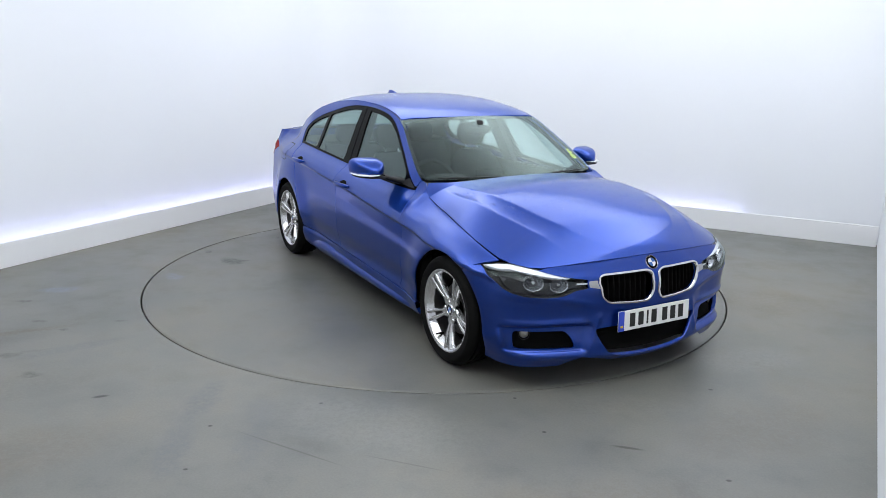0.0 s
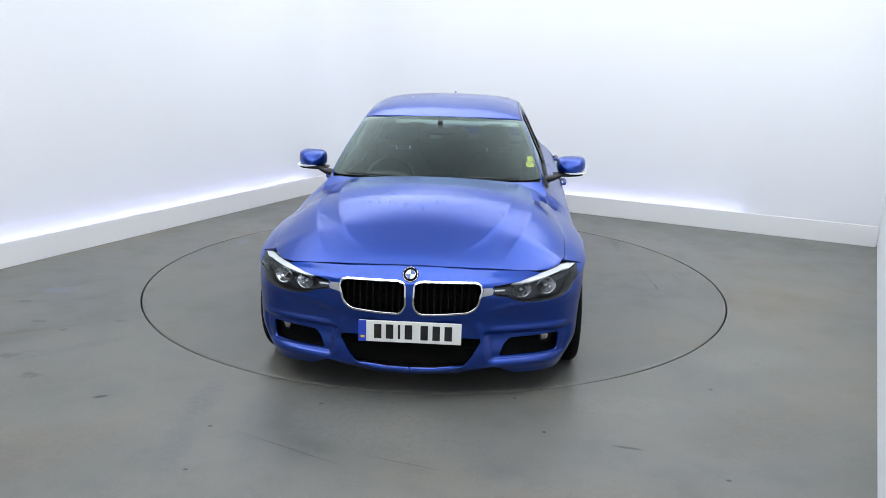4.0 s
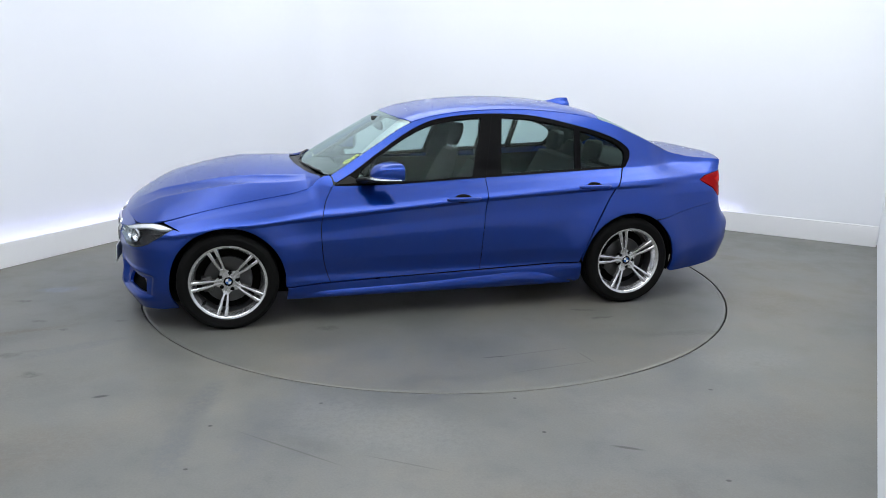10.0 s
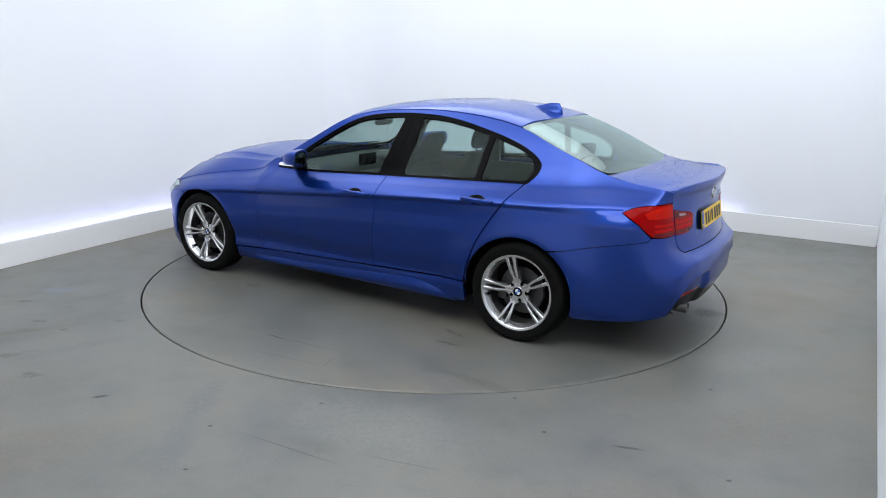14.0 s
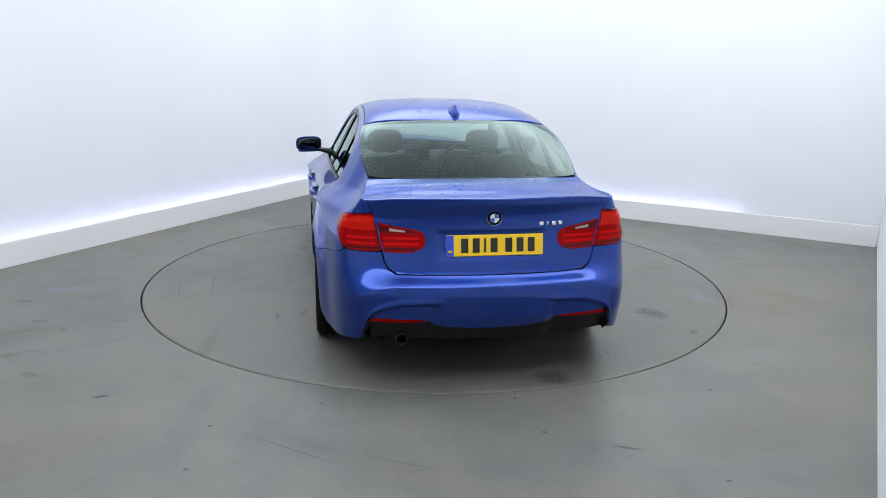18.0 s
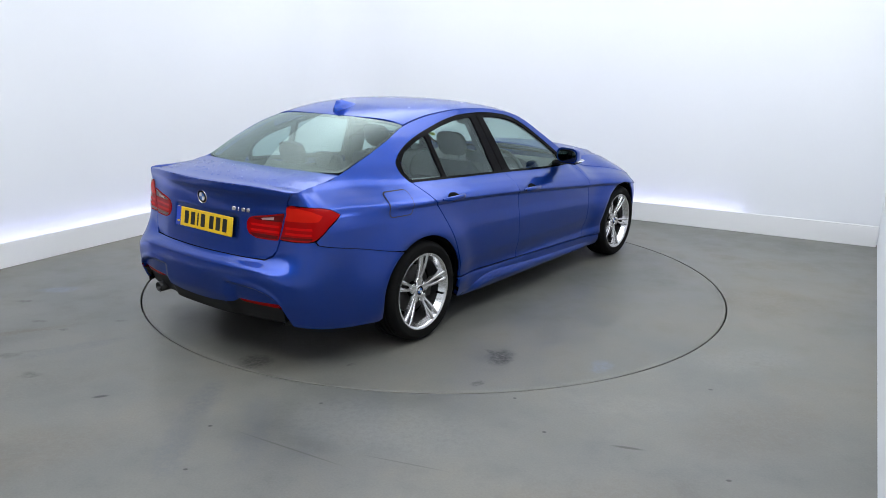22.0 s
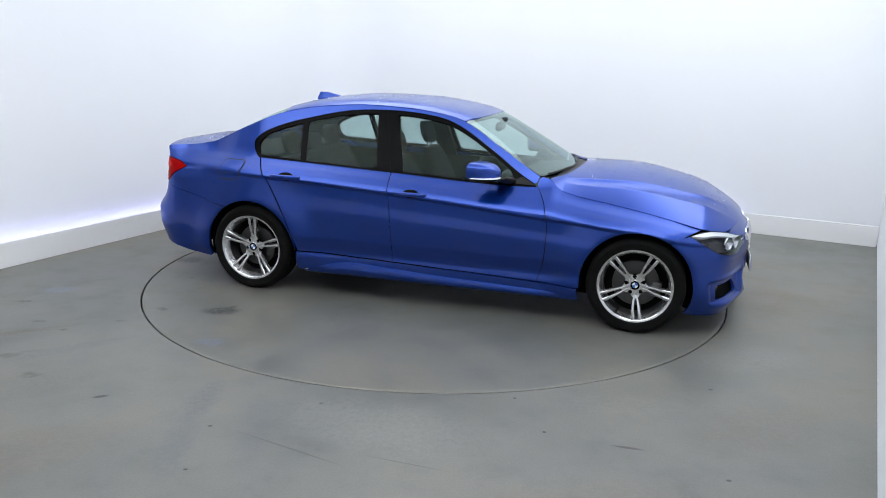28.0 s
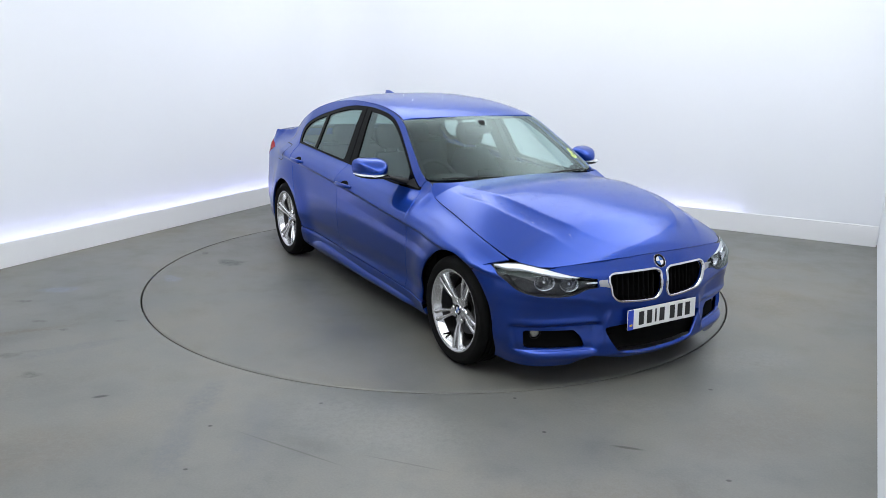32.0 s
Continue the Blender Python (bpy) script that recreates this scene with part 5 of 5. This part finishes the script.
    mesh_from("hub_face", *sheet(star, dish, holes=holes, size=0.007, turn=0.022, centre=(0, -1, 0)), M_ALLOY, hub)
    for x, z in bolts:
        b = part("wheel_bolt", lathe([(0.001, 0.0470), (0.0070, 0.0470), (0.0078, 0.0455), (0.0080, 0.0400), (0.0155, 0.0395)], 14), M_UNDER, hub)
        b.matrix_basis = pose(x, 0, z)
    roundel(pose(0, 0.0605, 0, 0, 0, 90), 0.031, hub, True)
    stem = part("valve", lathe([(0.001, 0.030), (0.0045, 0.029), (0.005, 0.012), (0.006, 0.0), (0.008, -0.02)], 12), M_UNDER, hub, "black rubber tyre valve")
    stem.matrix_basis = pose(0.203 * math.cos(radians(valve_at)), 0.066, 0.203 * math.sin(radians(valve_at)))
    part("brake_disc", lathe([(0.05, 0.0), (0.075, 0.006), (0.15, 0.006), (0.152, 0.0), (0.152, -0.014), (0.08, -0.014)], 48), M_STEEL, hub)
    cal = part("brake_caliper", box_bm(-0.05, 0.05, -0.03, 0.03, 0.10, 0.165, 0.012), M_STEEL, hub)
    cal.matrix_basis = pose(0, 0.0, 0, 0, 100 if not flip else -100, 0)
    part("wheel_well", lathe([(0.20, -0.03), (0.10, -0.035), (0.02, -0.04)], 32), M_UNDER, hub)
    return hub


def wheels():
    for x, y, ph, va in ((AXLE_F, 0.806, 282.5, 318.5), (AXLE_R, 0.808, 77, 347), (AXLE_F, -0.806, 263.5, 299.5), (AXLE_R, -0.808, 93.5, 197)):
        flip = y < 0
        # seen from the right the wheel is turned about z, which mirrors its angles
        wheel("wheel", pose(x, y, TYRE_R - 0.001), ph, flip, va)


def swept(x, y, z):
    """Mirror heads lean back towards their outer ends."""
    return x - 0.30 * (abs(y) - 0.84), y, z


def mirror(y):
    hub = new("door_mirror")
    hub.parent = CAR
    rings = []
    for t in np.linspace(0, 1, 9):
        x = 0.345 + 0.165 * t
        k = [1.0, 1.0, 0.985, 0.95, 0.90, 0.82, 0.70, 0.50, 0.18][int(round(t * 8))]
        rings.append([swept(px, y * py, pz) for px, py, pz in super_ring(x, 0.925 - 0.01 * (1 - k), 1.014 - 0.014 * (1 - k) * 2, 0.104 * k, 0.058 * k, 32, 3.4)])
    part("mirror_cap", loft(rings), M_PAINT, hub, "blue painted mirror cap")
    low = [[swept(px, y * py, pz) for px, py, pz in super_ring(x, 0.905, 0.956, 0.108 * k, 0.010 * k, 24, 3.0)] for x, k in ((0.355, 1.0), (0.42, 1.0), (0.47, 0.92), (0.505, 0.7), (0.517, 0.3))]
    part("mirror_base", loft(low), M_SATIN, hub)
    blink = [[swept(px, y * py, pz) for px, py, pz in super_ring(x, 0.95, 0.9700, 0.082 * k, 0.0055, 20, 2.5)] for x, k in ((0.37, 1.0), (0.44, 1.02), (0.488, 0.9), (0.512, 0.62), (0.520, 0.3))]
    part("indicator_strip", loft(blink), M_CLEAR, hub, "clear indicator strip")
    glass = [[swept(px, y * py, pz) for px, py, pz in super_ring(x, 0.926, 1.010, a, b, 28, 3.0)] for x, a, b in ((0.3415, 0.090, 0.045), (0.3435, 0.093, 0.048))]
    part("mirror_glass", loft(glass), M_MIRROR, hub, "mirror glass")
    arm = [[(px, y * py, pz) for px, py, pz in super_ring(cx, cy, cz, a, b, 16, 2.5, "xz")] for cx, cy, cz, a, b in ((0.50, 0.735, 0.925, 0.07, 0.026), (0.490, 0.80, 0.940, 0.055, 0.018), (0.46, 0.85, 0.955, 0.045, 0.015))]
    part("mirror_arm", loft(arm), M_SATIN, hub)
    tri = [(0.70, 0.905), (0.60, 0.960), (0.545, 0.930), (0.545, 0.915)]
    made = sheet(tri, side_map, size=0.03, lift=0.004, turn=0.01)
    mesh_from("mirror_foot", *(made if y > 0 else mirrored(*made)), M_SATIN, hub)


def handles():
    for y in (1, -1):
        for x0, z in ((-0.145, 0.814), (-1.105, 0.872)):
            h = new("door_handle")
            h.parent = CAR
            side = (lambda m: m) if y > 0 else (lambda m: mirrored(*m))
            # flat black oval paints the shade of the hollow behind the grip
            cup = [(x0 + 0.003 + 0.060 * math.cos(t), z + 0.001 + 0.027 * math.sin(t)) for t in np.linspace(0, 2 * math.pi, 28, endpoint=False)]
            mesh_from("handle_cup_shade", *side(sheet(cup, side_map, size=0.012, lift=0.0028, turn=0)), M_UNDER, h)
            rings = []
            for t in np.linspace(-1, 1, 17):
                x = x0 + 0.118 * t
                p = side_map([x], [z])[0]
                k = max(0.12, (1 - abs(t) ** 5)) ** 0.5
                out = 0.004 + 0.026 * (1 - t * t) ** 0.5 if abs(t) < 1 else 0.004
                rings.append([(qx, y * qy, qz) for qx, qy, qz in super_ring(x, p[1] + out * 0.95, z + 0.001, 0.011 * k + 0.002, 0.0165 * k, 16, 2.6)])
            part("grip", loft(rings), M_PAINT, h, "blue pull handle")
            if x0 > -0.5 and y < 0:
                p = side_map([x0 - 0.105], [z])[0]
                part("key_cover", lathe([(0.001, 0.0), (0.008, 0.0), (0.009, -0.006)], 16), M_SATIN, h).matrix_basis = pose(p[0], -p[1] - 0.022, z, 0, 0, 180)


def roof_fin():
    rings = []
    for z, x0, x1, w in ((1.350, -1.275, -0.975, 0.046), (1.388, -1.272, -0.985, 0.040), (1.402, -1.266, -1.020, 0.026), (1.412, -1.260, -1.060, 0.016), (1.424, -1.254, -1.115, 0.010), (1.434, -1.249, -1.160, 0.006), (1.438, -1.244, -1.185, 0.003)):
        rings.append([(px, py, z) for px, py, _ in super_ring((x0 + x1) / 2, 0, z, (x1 - x0) / 2, w, 28, 2.0, "xy")])
    part("roof_fin", loft(rings), M_PAINT, CAR, "blue shark-fin aerial")


def wipers():
    for y0, y1, x0, x1 in ((-0.60, -0.02, 0.80, 0.885), (0.56, 0.04, 0.80, 0.90)):
        n = 14
        rings = []
        for t in np.linspace(0, 1, n):
            yy = y0 + (y1 - y0) * t
            v = 0.012 + 0.02 * (1 - abs(2 * t - 1))
            u = yy / 0.70
            p = WINDSCREEN([u], [v])[0]
            rings.append([(px + 0.006, py, pz + 0.010) for px, py, pz in super_ring(p[0], p[1], p[2], 0.009, 0.006, 8, 2, "xz")])
        part("wiper", loft(rings), M_SATIN, CAR, "black wiper blade")


def inner_shell():
    """Dark lining behind the panels: closes the gaps, the wheel housings and the floor."""
    for flip in (False, True):
        side = (lambda m: mirrored(*m)) if flip else (lambda m: m)
        y = -1 if flip else 1
        low = [(NC, 0.20), (ns(0.5), 0.21)] + arch(AXLE_F, -18, 188, 0.375) + [(0.97, 0.19), (-0.97, 0.19)] + arch(AXLE_R, -8, 198, 0.375) + [(-2.0, 0.26), (tl(0.6), 0.32), (TC_LOW, 0.32)]
        low += [(TC_LOW, 0.60), (tl(0.6), 0.60), (-2.0, 0.68), (-1.9, 0.98), (-1.40, 0.95), (-0.33, 0.905), (0.68, 0.865), (0.76, 0.90), (1.0, 0.81), (1.4, 0.755), (1.66, 0.65), (ns(0.70), 0.49), (ns(0.5), 0.47), (NC, 0.47)]
        mesh_from("inner_lining", *side(sheet(low, side_map, size=0.06, lift=-0.045, turn=0)), M_UNDER, CAR)
        mesh_from("seam_lining", *side(sheet([(TC_LOW, 0.59), (-2.40, 0.59), (-2.40, 0.74), (-2.50, 0.74), (-2.53, 0.68), (-2.60, 0.668), (TC_LOW, 0.668)], side_map, size=0.05, lift=-0.022, turn=0)), M_UNDER, CAR)
        for ax in (AXLE_F, AXLE_R):
            verts, faces = [], []
            for k in range(25):
                a = radians(-15 + 210 * k / 24)
                for yy, r in ((0.835, 0.374), (0.80, 0.385), (0.50, 0.385)):
                    verts.append((ax + r * math.cos(a), y * yy, HUB_Z + r * math.sin(a)))
            for k in range(24):
                for j in range(2):
                    faces.append((3 * k + j, 3 * k + j + 1, 3 * k + j + 4, 3 * k + j + 3))
            n = len(verts)
            verts += [(ax + 0.385 * math.cos(radians(-15 + 210 * k / 24)), y * 0.50, HUB_Z + 0.385 * math.sin(radians(-15 + 210 * k / 24))) for k in range(25)]
            faces.append(tuple(range(n, n + 25)))
            mesh_object("wheel_housing", verts, faces, M_UNDER, CAR, False)
    for x0, x1, yy, z0, z1 in ((-1.95, 1.97, 0.58, 0.132, 0.26), (-0.97, 0.97, 0.855, 0.160, 0.26), (1.70, 1.90, 0.70, 0.138, 0.24), (-2.24, -1.80, 0.62, 0.262, 0.33)):
        part("underbody", box_bm(x0, x1, -yy, yy, z0, z1, 0.03), M_UNDER, CAR, "dark flat underbody")
    part("engine_bulkhead", box_bm(0.80, 0.86, -0.66, 0.66, 0.25, 0.90), M_UNDER, CAR)
    part("boot_floor", box_bm(-2.2, -1.25, -0.6, 0.6, 0.30, 0.55), M_UNDER, CAR)


def seat(x, y, high, name="front_seat"):
    s = new(name)
    s.parent = CAR
    tagged(s, "dark cloth car seat")
    rings = [super_ring(x + dx, y, z, 0.255 * k, h, 24, 3.5) for dx, z, k, h in ((0.26, 0.50, 0.85, 0.05), (0.24, 0.52, 0.97, 0.075), (0.0, 0.50, 1.0, 0.085), (-0.24, 0.47, 1.0, 0.085))]
    part("seat_cushion", loft(rings), M_CABIN, s)
    rings = []
    for t in np.linspace(0, 1, 9):
        k = [0.90, 1.0, 1.02, 1.03, 1.03, 1.0, 0.92, 0.76, 0.55][int(round(t * 8))]
        rings.append(super_ring(x - 0.20 - 0.22 * t, y, 0.46 + (high - 0.46) * t, 0.070 - 0.025 * t, 0.255 * k, 24, 3.2, "xy"))
    part("backrest", loft(rings), M_CABIN, s)
    rings = [super_ring(x - 0.43 - 0.05 * t, y, high + 0.035 + 0.17 * t, 0.040 * (0.75 + 0.25 * math.sin(math.pi * t)), 0.130 * k, 24, 2.8, "xy") for t, k in ((0, 0.62), (0.12, 0.86), (0.4, 1.0), (0.75, 0.96), (0.93, 0.78), (1, 0.5))]
    part("headrest", loft(rings), M_CABIN, s)
    for d in (-0.055, 0.055):
        part("headrest_post", lathe([(0.007, 0.0), (0.007, 0.09)], 10, "z"), M_CHROME, s).matrix_basis = pose(x - 0.425, y + d, high - 0.03, 0, -14, 0)


def cabin():
    seat(0.02, 0.37, 1.00)
    seat(0.02, -0.37, 1.00)
    bench = new("rear_bench")
    bench.parent = CAR
    tagged(bench, "dark cloth rear bench seat")
    part("seat_cushion", box_bm(-1.12, -0.62, -0.64, 0.64, 0.36, 0.54, 0.06, 3), M_CABIN, bench)
    rings = [super_ring(-1.10 - 0.20 * t, 0, 0.50 + 0.46 * t, 0.07 - 0.02 * t, 0.64 - 0.05 * t * t, 40, 5, "xy") for t in np.linspace(0, 1, 7)]
    part("backrest", loft(rings), M_CABIN, bench)
    for y in (-0.36, 0.36, 0.0):
        k = 0.75 if y == 0 else 1
        rings = [super_ring(-1.31 - 0.03 * t, y, 0.985 + 0.15 * k * t, 0.042, 0.125 * q, 20, 2.8, "xy") for t, q in ((0, 0.75), (0.15, 0.95), (0.6, 1.0), (0.9, 0.85), (1, 0.6))]
        part("headrest", loft(rings), M_CABIN, bench)
    part("parcel_shelf", box_bm(-1.90, -1.33, -0.64, 0.64, 0.975, 0.99, 0.004), M_CABIN, CAR, "black parcel shelf")
    part("boot_bulkhead", box_bm(-1.44, -1.40, -0.74, 0.74, 0.30, 0.965, 0.01), M_CABIN, CAR)
    part("cabin_floor", box_bm(-1.25, 0.85, -0.72, 0.72, 0.262, 0.29), M_CABIN, CAR)
    # headlining and pillar trims
    half = [(0.14, 0), (0.10, 0.46), (-0.1, 0.50), (-1.1, 0.50), (-1.22, 0.46), (-1.25, 0)]

    def lining(x, y):
        p = roof_map(x, y)
        p[:, 2] -= 0.040
        return p
    mesh_from("headlining", *sheet(half + [(u, -v) for u, v in reversed(half) if v > 0], lining, size=0.08, turn=0), M_CABIN2, CAR, "pale grey headlining")
    # dashboard, cowl, screens, steering wheel on the car's right
    dash = new("dashboard")
    dash.parent = CAR
    tagged(dash, "black dashboard with a steering wheel")
    prof = [(0.80, 0.60), (0.44, 0.60), (0.36, 0.70), (0.38, 0.80), (0.43, 0.875), (0.52, 0.905), (0.66, 0.915), (0.80, 0.905)]
    part("dash_top", loft([[(px, y, pz - d) for px, pz in prof] for y, d in ((-0.70, 0.03), (-0.6, 0.0), (0.6, 0.0), (0.70, 0.03))]), M_DASH, dash)
    part("instrument_cowl", loft([super_ring(x, -0.37, 0.895, a, b, 24, 2.5) for x, a, b in ((0.40, 0.15, 0.045), (0.46, 0.17, 0.055), (0.58, 0.16, 0.035))]), M_DASH, dash)
    part("centre_screen", box_bm(0.42, 0.435, -0.11, 0.11, 0.85, 0.955, 0.006), M_BLACK, dash)
    part("centre_console", box_bm(-0.35, 0.44, -0.12, 0.12, 0.29, 0.58, 0.03, 3), M_DASH, dash)
    w = new("steering_wheel")
    w.parent = CAR
    w.matrix_basis = pose(0.285, -0.37, 0.845, 0, -22, 0)
    rings = []
    for k in range(40):
        t = 2 * math.pi * k / 40
        rings.append([(0.016 * math.sin(a), (0.18 + 0.016 * math.cos(a)) * math.cos(t), (0.18 + 0.016 * math.cos(a)) * math.sin(t)) for a in np.linspace(0, 2 * math.pi, 10, endpoint=False)])
    part("wheel_rim", loft(rings + [rings[0]], cap=False), M_DASH, w)
    part("wheel_boss", loft([super_ring(x, 0, -0.01, 0.085 * k, 0.07 * k, 20, 2.6) for x, k in ((0.05, 0.7), (0.02, 1.0), (-0.012, 0.95), (-0.02, 0.6))]), M_DASH, w)
    for a in (0, 180, 270):
        part("wheel_spoke", box_bm(-0.008, 0.012, 0.05, 0.175, -0.020, 0.020, 0.006), M_DASH, w).matrix_basis = pose(0, 0, 0, a, 0, 0)
    m = part("inner_mirror", loft([super_ring(x, -0.01, 1.225, 0.12 * k, 0.035 * k, 20, 3) for x, k in ((0.262, 0.95), (0.275, 1.0), (0.30, 0.6))]), M_DASH, CAR, "black interior mirror")
    part("mirror_stalk", box_bm(0.27, 0.33, -0.03, 0.01, 1.245, 1.295, 0.01), M_DASH, CAR)
    for y in (1, -1):
        # door cards and middle pillars
        rings = []
        card = part("door_card", box_bm(-1.05, 0.70, min(y * 0.74, y * 0.70), max(y * 0.74, y * 0.70), 0.30, 0.895, 0.02), M_CABIN, CAR)
        p0, p1 = side_map([-0.35], [0.94])[0], side_map([-0.43], [1.33])[0]
        part("pillar_trim", loft([[(x + dx, y * (yy - dy), z) for dx, dy in ((-0.075, 0.035), (0.075, 0.035), (0.075, 0.075), (-0.075, 0.075))] for x, yy, z in ((p0[0], p0[1], 0.89), (p1[0], p1[1], p1[2]))]), M_CABIN, CAR)
        rear = [(-1.46, 0.99), (-1.44, 1.09), (-1.40, 1.16), (-1.26, 1.23), (-1.30, 1.29), (-1.55, 1.18), (-1.80, 1.07), (-1.70, 1.0)]
        made = sheet(rear, side_map, size=0.06, lift=-0.035, turn=0)
        mesh_from("rear_pillar_trim", *(made if y > 0 else mirrored(*made)), M_CABIN, CAR)
    # permit on the windscreen, on the car's left
    f = WINDSCREEN
    made = sheet(round_poly([(0.905, 0.285), (0.980, 0.285), (0.985, 0.360), (0.910, 0.360)], 0.008), f, size=0.05, lift=-0.006, turn=0)
    st = mesh_from("windscreen_sticker", *made, M_STICKER, CAR, "yellow windscreen sticker, a square over a disc")
    disc = [(0.918 + 0.040 * math.cos(t), 0.238 + 0.043 * math.sin(t)) for t in np.linspace(0, 2 * math.pi, 24, endpoint=False)]
    mesh_from("sticker_disc", *sheet(disc, f, size=0.05, lift=-0.006, turn=0), M_STICKER, st)
    for v0, v1, u0, u1 in ((0.310, 0.338, 0.935, 0.962), (0.245, 0.256, 0.894, 0.942), (0.222, 0.233, 0.898, 0.938)):
        mesh_from("sticker_bar", *sheet([(u0, v0), (u1, v0), (u1, v1), (u0, v1)], f, size=0.05, lift=-0.0045, turn=0), M_INK, st)



def raindrops():
    """Small drops of water standing on the flat panels."""
    rng = random.Random(5)
    for name, f, x0, x1, half, count in (("bonnet", hood_map, 0.98, 1.95, 0.62, 650), ("roof", roof_map, -1.2, 0.12, 0.50, 600), ("boot lid", lid_map, -2.26, -1.95, 0.58, 500)):
        verts, faces = [], []
        for _ in range(count):
            x, y = rng.uniform(x0, x1), rng.uniform(-half, half)
            if f is hood_map and x > 1.7 and abs(y) > 0.5:
                continue
            p = f(np.array([x]), np.array([y]))[0]
            r = 0.0016 + 0.0042 * rng.random() ** 2.3
            long = 1 + 0.8 * rng.random()
            n = len(verts)
            for q, h in ((1.0, -0.0006), (0.78, 0.50 * r), (0.38, 0.75 * r)):
                verts += [(p[0] + q * r * long * math.cos(k * math.pi / 3), p[1] + q * r * math.sin(k * math.pi / 3), p[2] + h) for k in range(6)]
            faces += [(n + 6 * j + k, n + 6 * j + (k + 1) % 6, n + 6 * j + 6 + (k + 1) % 6, n + 6 * j + 6 + k) for j in range(2) for k in range(6)] + [tuple(n + 12 + k for k in range(6))]
        ob = mesh_object("rain_water", verts, faces, M_WATER, CAR, True)
        tagged(ob, "clear raindrops standing on the " + name, kind="stuff")


wheels()
raindrops()
mirror(1)
mirror(-1)
handles()
roof_fin()
wipers()
inner_shell()
cabin()
# model lettering on the boot lid as plain bright bars
for k, (w, g) in enumerate(((0.026, 0), (0.008, 0), (0.026, 0), (0.024, 0))):
    yy = -0.262 - 0.036 * k
    q = side_map([ts(abs(yy))], [0.893])[0]
    part("badge_bar", box_bm(-0.002, 0.003, -w / 2, w / 2, -0.011, 0.011, 0.002, 1), M_CHROME, CAR).matrix_basis = pose(q[0] - 0.002, yy, 0.893, 0, 0, 180 + 12)

TURN = [(0, 299.07), (0.3, 298.98), (0.6, 298.55), (0.8, 298.0), (1, 297.2), (1.25, 295.75), (1.5, 293.7), (1.75, 291.3), (2, 288.75), (2.5, 283.05), (3, 277.13), (3.5, 271.17), (4.5, 259.15),
        (5.5, 247.13), (6, 241.13), (7, 229.36), (8, 217.62), (9, 206.05), (10, 194.68), (11, 183.25), (12, 171.65), (13, 159.85), (14, 148.03), (14.5, 142.1), (15.5, 130.08), (16.5, 118.05),
        (17, 112.03), (18, 100.0), (19, 88.03), (20, 76.1), (21, 64.2), (22, 52.33), (23, 40.55), (24, 28.75), (25, 17.1), (25.5, 11.4), (26.5, -0.1), (27.5, -11.6), (28, -17.4), (29, -29.24),
        (30, -41.2), (30.5, -47.1), (30.8, -50.55), (31, -52.7), (31.25, -55.05), (31.5, -57.0), (31.75, -58.4), (32, -59.41)]


def motions():
    walk(TURNTABLE, [(t, pose(0, 0, 0, 0, 0, a)) for t, a in TURN])
    walk(CAR, [(t, pose(0, 0, 0, 0, 0, a) @ pose(0.209, 0.069, 0)) for t, a in TURN])


motions()
